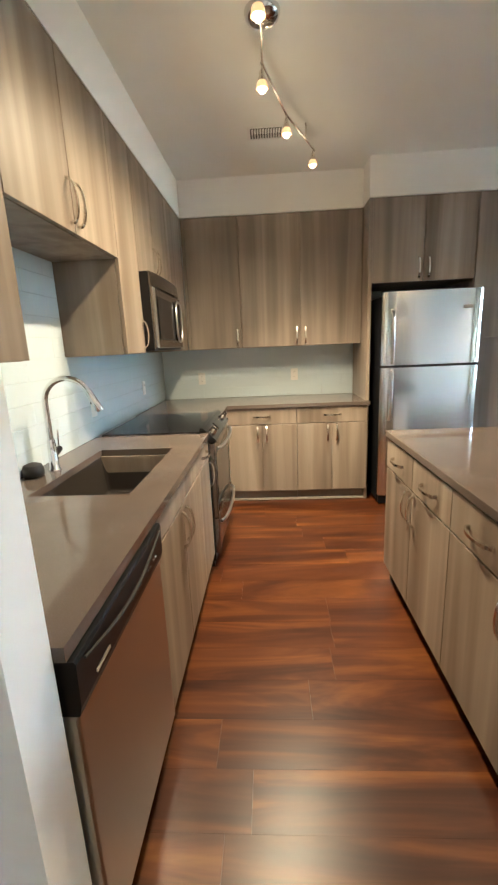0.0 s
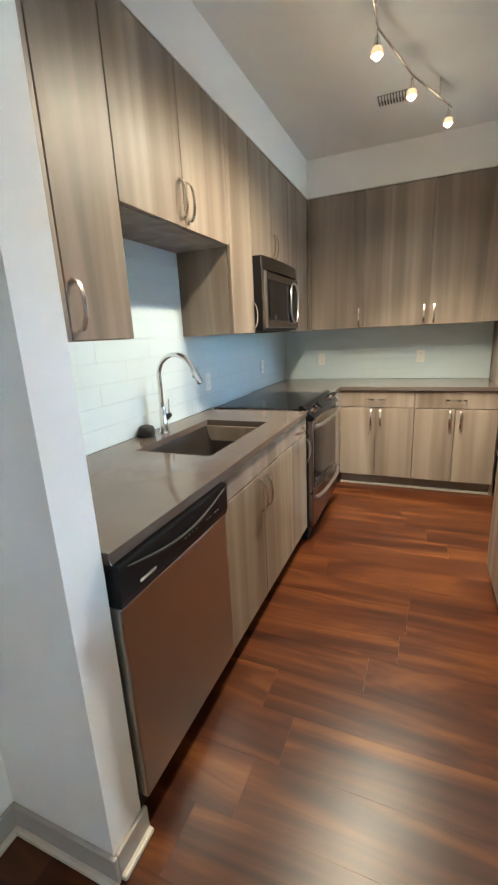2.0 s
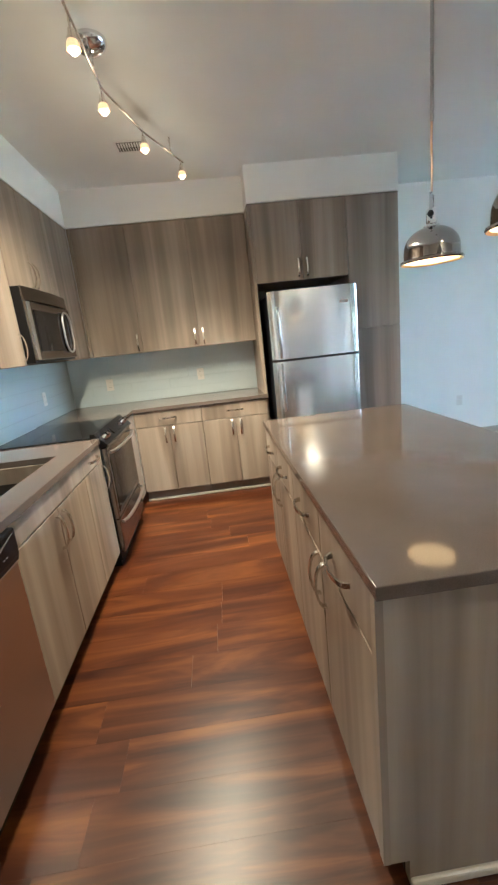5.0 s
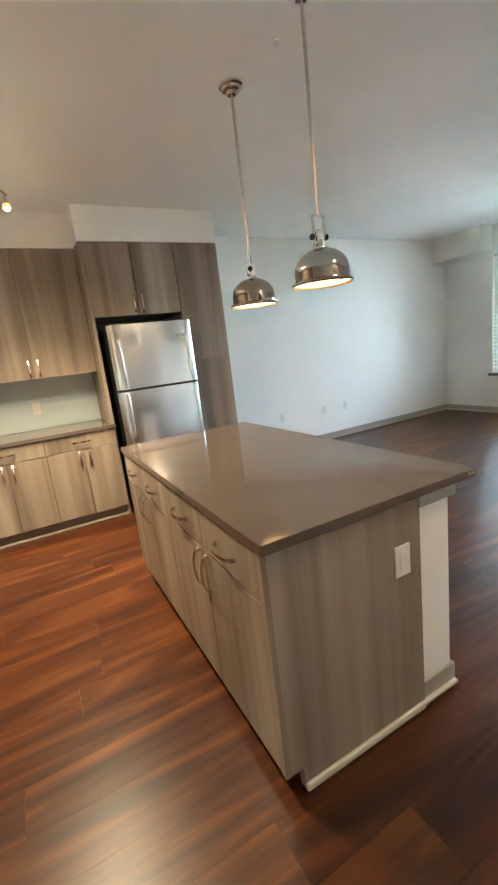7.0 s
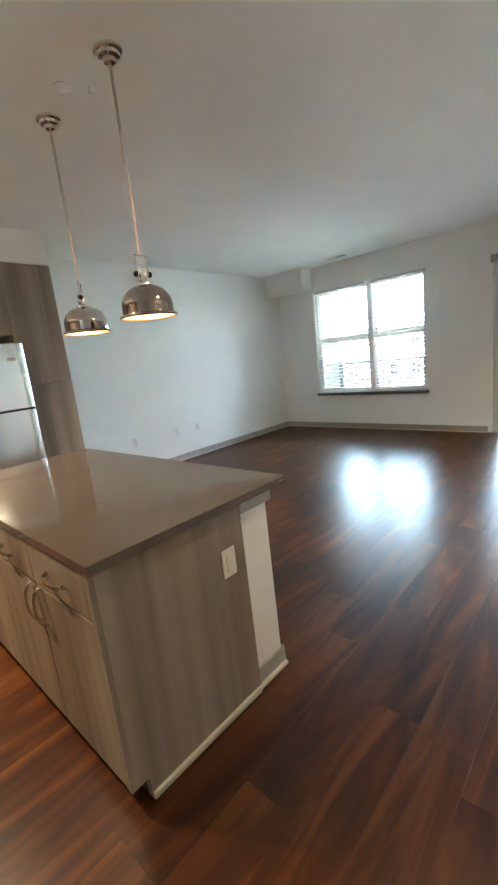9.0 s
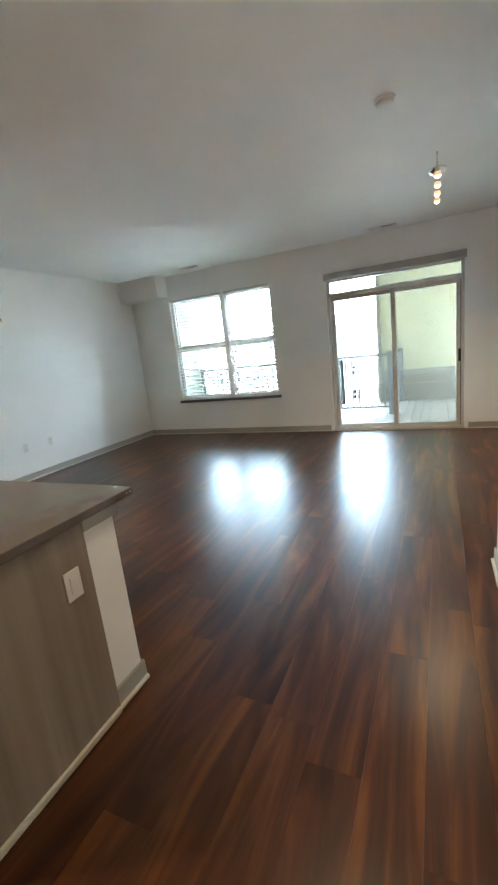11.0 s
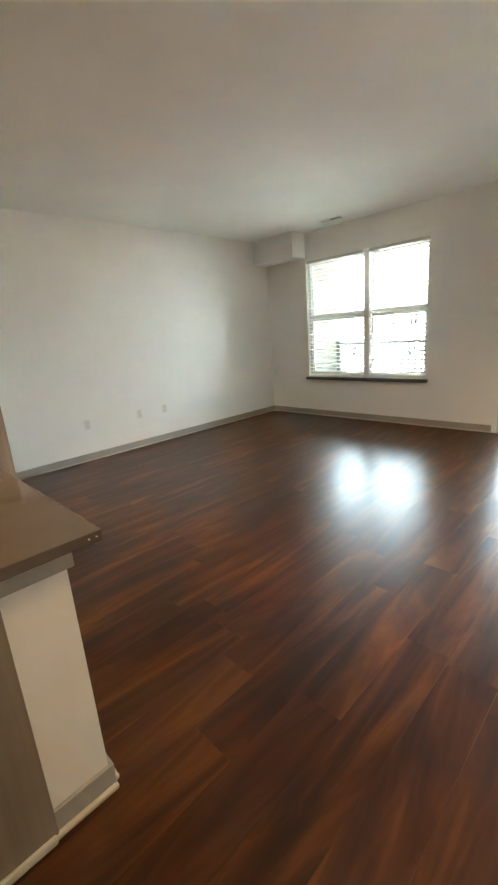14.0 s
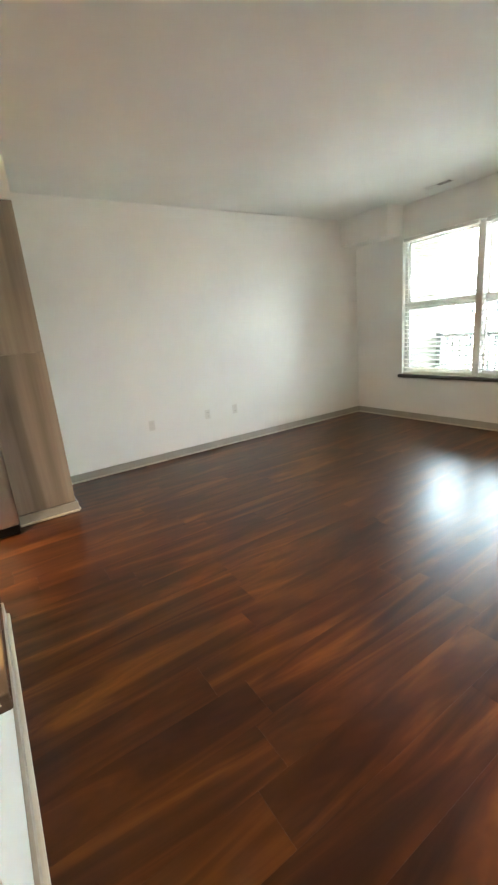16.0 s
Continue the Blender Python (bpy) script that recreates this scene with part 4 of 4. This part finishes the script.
def window_blind(y0, y1):
    """An open horizontal blind: level slats on ladder cords, let down to the sill."""
    ob = thing("window_blind", pose(XE + 0.020, 0, 0), "white horizontal slat blind lowered over the window, slats open", "window blind", "window blinds")
    part("headrail", boxed(-0.024, 0.020, y0, y1, WZ1 - 0.038, WZ1 - 0.001, bevel=0.003, seg=1), ALUM, ob, "slim grey headrail")
    part("bottom_rail", boxed(-0.020, 0.018, y0 + 0.004, y1 - 0.004, WZ0 + 0.001, WZ0 + 0.014, bevel=0.003, seg=1), SLAT, ob, "thick white bottom rail")
    L = (y1 - y0) / 2 - 0.004
    bm = bmesh.new()
    prof = [(-0.026, -0.0015), (-0.010, 0.0006), (0.0, 0.0013), (0.010, 0.0006), (0.018, -0.0012), (0.018, -0.0032), (0.010, -0.0014), (0.0, -0.0007), (-0.010, -0.0014), (-0.026, -0.0035)]
    rows = [[bm.verts.new((x, y, z)) for x, z in prof] for y in (-L, L)]
    for k in range(len(prof)):
        k2 = (k + 1) % len(prof)
        bm.faces.new((rows[0][k], rows[0][k2], rows[1][k2], rows[1][k]))
    bm.faces.new(rows[0][::-1])
    bm.faces.new(rows[1])
    bmesh.ops.recalc_face_normals(bm, faces=bm.faces)
    data = mesh_from("slat", bm, SLAT)
    rng = random.Random(int(y0 * 100))
    n = 30
    for k in range(n):
        o = new("slat", data)
        o.parent = ob
        z = WZ0 + 0.030 + (WZ1 - WZ0 - 0.085) * k / (n - 1)
        o.matrix_basis = pose(0, (y0 + y1) / 2, z, rng.uniform(-0.12, 0.12), -13 + rng.uniform(-1.5, 1.5), 0)
    for y in (y0 + 0.14, y1 - 0.14):
        for x in (-0.0275, 0.0195):
            part("ladder_cord", tube(bmesh.new(), [(x, y, WZ0 + 0.01), (x, y, WZ1 - 0.03)], 0.0009, 5), SLAT, ob)


window_blind(WY0 + 0.012, 2.565)
window_blind(2.655, WY1 - 0.012)


def slider():
    ob = thing("door_2", pose(0, 0, 0), "white framed sliding glass patio door with a transom", "sliding door", kind="structure")
    a, b = XE + 0.03, XE + 0.13
    bm = bmesh.new()
    box(bm, a, b, SY0, SY0 + 0.04, 0, SZ1, 0.003, 1)
    box(bm, a, b, SY1 - 0.04, SY1, 0, SZ1, 0.003, 1)
    box(bm, a, b, SY0 + 0.04, SY1 - 0.04, SZ1 - 0.03, SZ1, 0.003, 1)
    box(bm, a, b, SY0 + 0.04, SY1 - 0.04, 2.05, 2.105, 0.003, 1)
    part("door_frame", bm, ALUM, ob, "grey-white door frame")
    part("threshold", boxed(XE + 0.005, b + 0.03, SY0 + 0.0, SY1, -0.004, 0.034, bevel=0.004, seg=1), ALUM, ob, "metal threshold")
    pane(ob, SY0 + 0.04, SY1 - 0.04, 2.105, SZ1 - 0.03, a + 0.05)
    for y0, y1, x in ((-0.125, SY1 - 0.04, a + 0.052), (SY0 + 0.04, -0.062, a + 0.008)):
        bm = bmesh.new()
        g = 0.058
        box(bm, x, x + 0.036, y0, y1, 0.036, 0.036 + g, 0.002, 1)
        box(bm, x, x + 0.036, y0, y1, 2.048 - g, 2.048, 0.002, 1)
        box(bm, x, x + 0.036, y0, y0 + g, 0.036 + g, 2.048 - g, 0.002, 1)
        box(bm, x, x + 0.036, y1 - g, y1, 0.036 + g, 2.048 - g, 0.002, 1)
        s = part("sash", bm, ALUM, ob)
        pane(s, y0 + g, y1 - g, 0.036 + g, 2.048 - g, x + 0.015)
    part("latch", boxed(a - 0.014, a + 0.008, SY0 + 0.05, SY0 + 0.075, 0.95, 1.12, bevel=0.004), BLACK, ob, "black pull latch")
    part("valance", boxed(XE - 0.05, XE - 0.001, SY0 - 0.02, SY1 + 0.02, SZ1 - 0.005, SZ1 + 0.090, bevel=0.004), VALANCE, ob, "grey blind valance above the door")
    part("valance_cap", boxed(XE - 0.053, XE - 0.001, SY0 - 0.022, SY1 + 0.022, SZ1 + 0.091, SZ1 + 0.105, bevel=0.003), VINYL, ob, "white top edge of the valance")
    part("head_gasket", boxed(a + 0.0065, a + 0.020, SY0 + 0.045, -0.066, 2.050, 2.066), RUBBER, ob, "black head gasket above the sliding leaf")
    part("jamb_gasket", boxed(a + 0.003, a + 0.0075, SY0 + 0.041, SY0 + 0.049, 0.05, 2.05), RUBBER, ob, "thin black jamb gasket")


slider()

# ---- balcony and distance ----
deck = thing("balcony_floor", pose(0, 0, 0), "weathered grey-brown deck boards", "deck", kind="structure")
part("joist_bed", boxed(7.01, 10.0, -3.0, 4.14, -0.25, -0.075), RAIL, deck)
k = 0
while -3.0 + 0.145 * k < 4.1:
    y = -3.0 + 0.145 * k
    part("board", boxed(7.01, 10.02 if y < 0.1 else 8.50, y, y + 0.139, -0.07, -0.045), DECK, deck)
    k += 1


def railing(name, x0, y0, x1, y1):
    ob = thing(name, pose(0, 0, 0), "grey metal balcony railing with thin balusters", "railing", "balcony railings")
    L = math.hypot(x1 - x0, y1 - y0)
    ux, uy = (x1 - x0) / L, (y1 - y0) / L
    for nm, z, h, t in (("top_rail", 1.045, 0.045, 0.05), ("bottom_rail", 0.085, 0.035, 0.035)):
        bm = boxed(0, L, -t / 2, t / 2, z, z + h, bevel=0.004, seg=1)
        part(nm, bm, RAIL, ob)
    n = int(L / 0.115)
    b = mesh_from("baluster", boxed(-0.0115, 0.0115, -0.0115, 0.0115, 0.118, 1.046), RAIL)
    for k in range(1, n):
        o = new("baluster", b)
        o.parent = ob
        o.location = (L * k / n, 0, 0)
    pm = mesh_from("post", boxed(-0.045, 0.045, -0.045, 0.045, -0.046, 1.12, bevel=0.004, seg=1), RAIL)
    for u in (0, L):
        o = new("post", pm)
        o.parent = ob
        o.location = (u, 0, 0)
    ob.matrix_basis = pose(x0, y0, 0, 0, 0, math.degrees(math.atan2(uy, ux)))


# Unseen roof, added across the full balcony to cut the daylight on it.
structure("balcony_roof", boxed(7.01, 10.15, -3.2, 4.30, 2.78, 2.95), SIDING, "cream porch ceiling, out of view, run across the whole balcony to shade it", "ceiling")
railing("balcony_railing", 8.42, 0.12, 8.42, 4.07)
railing("balcony_railing", 8.50, 0.06, 9.93, 0.06)

outer = structure("wall_balcony_east", boxed(10.02, 10.15, -3.2, 0.525, -0.3, 3.2), SIDING, "cream panel siding at the end of the balcony", "wall")
part("lower_panel", boxed(10.0, 10.019, -3.2, 0.442, 0.335, 0.63), SIDINGLOW, outer, "taupe lower siding band")
part("lower_panel", boxed(10.0, 10.019, -3.2, 0.442, -0.045, 0.325), SIDINGLOW, outer, "taupe lower siding band")
for y in (-1.70, -0.46):
    part("batten", boxed(10.004, 10.0195, y - 0.012, y + 0.012, 0.632, 3.15), SIDING, outer)
part("corner_board", boxed(9.985, 10.0185, 0.445, 0.53, -0.045, 3.2), SIDINGLOW, outer, "narrow taupe corner board")
structure("wall_balcony_south", boxed(7.01, 10.15, -3.2, -3.05, -0.3, 3.2), SIDING, "cream siding wall", "wall")
side = structure("wall_balcony_north", boxed(7.01, 8.47, 4.17, 4.30, -0.3, 3.2), SIDING, "cream lap siding wall at the end of the balcony", "wall")
lap = mesh_from("lap_board", prism(bmesh.new(), [(0.012, 0.004), (0.000, 0.004), (-0.022, -0.092), (0.012, -0.092)], 0, 1.455), LAPS)
for k in range(32):
    o = new("lap_board", lap)
    o.parent = side
    o.location = (7.012, 4.156, 0.02 + 0.1 * k)

structure("ground", boxed(-400, 900, -900, 900, -10.2, -10.0), GROUND, "pale distant ground", "ground")


def block(y0, y1, x, top, floors, bays, label, face):
    """A far apartment house with storeys of windows and balconies."""
    ob = thing("apartment_building", pose(x, y0, -10.0), label, "building", "far buildings")
    w = y1 - y0
    part("wall", boxed(0, 14, 0, w, 0, top + 10), face, ob)
    part("roof", boxed(-0.5, 14.5, -0.5, w + 0.5, top + 10, top + 10.5, bevel=0.05, seg=1), ROOF, ob)
    fr = mesh_from("window", boxed(-0.06, 0.03, -0.52, 0.52, 0, 1.36), VINYL)
    gl = mesh_from("pane", boxed(-0.08, -0.02, -0.44, 0.44, 0.08, 1.28), FACADEGLASS)
    bar = mesh_from("muntin", box(boxed(-0.10, -0.07, -0.03, 0.03, 0.08, 1.28), -0.105, -0.065, -0.44, 0.44, 0.65, 0.71), VINYL)
    h = (top + 10) / floors
    for i in range(floors):
        for j in range(bays):
            y = w * (j + 0.5) / bays
            a = new("window", fr)
            a.parent = ob
            a.location = (0, y, h * i + 0.9)
            b = new("pane", gl)
            b.parent = a
            c = new("muntin", bar)
            c.parent = a
        part("ledge", boxed(-0.12, 0.0, 0, w, h * i + h - 0.25, h * i + h - 0.12), VINYL, ob)


block(10.3, 40.3, 46, 3.4, 4, 12, "pale grey apartment house with rows of windows", FACADE)
block(-20, 9.9, 52, -1.1, 3, 10, "low cream apartment house beyond the balcony railing", SIDING)


# ---- backsplash tiles ----
def tiles(name, m, width, rows_of, label):
    """Stacked glossy tiles 10 x 40 cm in a running bond, in the x-z plane facing -y."""
    base = tagged(new(name, mesh_from(name, boxed(0, width, -0.004, 0, rows_of[0][0], rows_of[-1][0] + 0.098), TILEGROUT)), label, "backsplash", kind="structure")
    base.matrix_basis = m
    cache = {}
    for i, (z, spans) in enumerate(rows_of):
        for a, b in spans:
            x = a - (0.2 if i % 2 else 0.0)
            while x < b - 0.01:
                x0, x1 = max(x, a), min(x + 0.4, b)
                x += 0.4
                if x1 - x0 < 0.015:
                    continue
                key = round(x1 - x0, 3)
                if key not in cache:
                    cache[key] = mesh_from("tile", boxed(0.0004, key - 0.0004, -0.008, -0.003, 0.0004, 0.0976, bevel=0.0006, seg=1), TILE)
                o = new("tile", cache[key])
                o.parent = base
                o.location = (x0, 0, z)


tiles("backsplash_west", pose(XW + 0.0003, 0.62, 0, 0, 0, 90), YB - 0.62 - 0.001, [(0.915 + 0.098 * k, [(0, 3.61)]) for k in range(5)], "pale blue-white glossy glass tile backsplash")
tiles("backsplash_window", pose(XW + 0.0003, 1.275, 0, 0, 0, 90), 0.911, [(1.405 + 0.098 * k, [(0, 0.911)]) for k in range(5)], "pale blue-white glossy tile panel above the sink")
tiles("backsplash_north", pose(XW + 0.0085, YB - 0.0003, 0), 1.91, [(0.915 + 0.098 * k, [(0, 1.91)]) for k in range(5)], "pale blue-white glossy glass tile backsplash")

# ---- floor planks ----
def planks():
    """Boards 19.5 cm wide along x, staggered, each with eased edges."""
    rng = random.Random(4)
    base = structure("floor", boxed(XW, XE, YS, YN, -0.0055, -0.005), GROUT, "red-brown walnut laminate plank floor", "floor")
    meshes = {}
    y = -0.04 - 0.195 * 8
    while y < YN:
        x = XH - 0.4 - rng.random() * 1.2
        while x < XE:
            x1 = min(x + 1.21, XE)
            xa = max(x, XW)
            ya, yb = max(y, YS), min(y + 0.195, YN)
            x = x1
            if x1 - xa < 0.03 or yb - ya < 0.02 or (xa < XW + 0.3 and x1 < XW + 0.3):
                continue
            key = (round(x1 - xa, 3), round(yb - ya, 3))
            if key not in meshes:
                bm = bmesh.new()
                L, W, g = key[0] / 2, key[1] / 2, 0.00014
                v = [bm.verts.new(p) for p in ((-L + g, -W + g, -0.004), (L - g, -W + g, -0.004), (L - g, W - g, -0.004), (-L + g, W - g, -0.004),
                                               (-L + g, -W + g, -0.001), (L - g, -W + g, -0.001), (L - g, W - g, -0.001), (-L + g, W - g, -0.001),
                                               (-L + 2 * g, -W + 2 * g, 0), (L - 2 * g, -W + 2 * g, 0), (L - 2 * g, W - 2 * g, 0), (-L + 2 * g, W - 2 * g, 0))]
                for q in ((8, 9, 10, 11), *((i, (i + 1) % 4, 4 + (i + 1) % 4, 4 + i) for i in range(4)), *((4 + i, 4 + (i + 1) % 4, 8 + (i + 1) % 4, 8 + i) for i in range(4))):
                    bm.faces.new([v[i] for i in q])
                meshes[key] = mesh_from("plank", bm, PLANK)
            ob = new("plank", meshes[key])
            ob.parent = base
            ob.location = ((xa + x1) / 2, (ya + yb) / 2, 0)
        y += 0.195


planks()
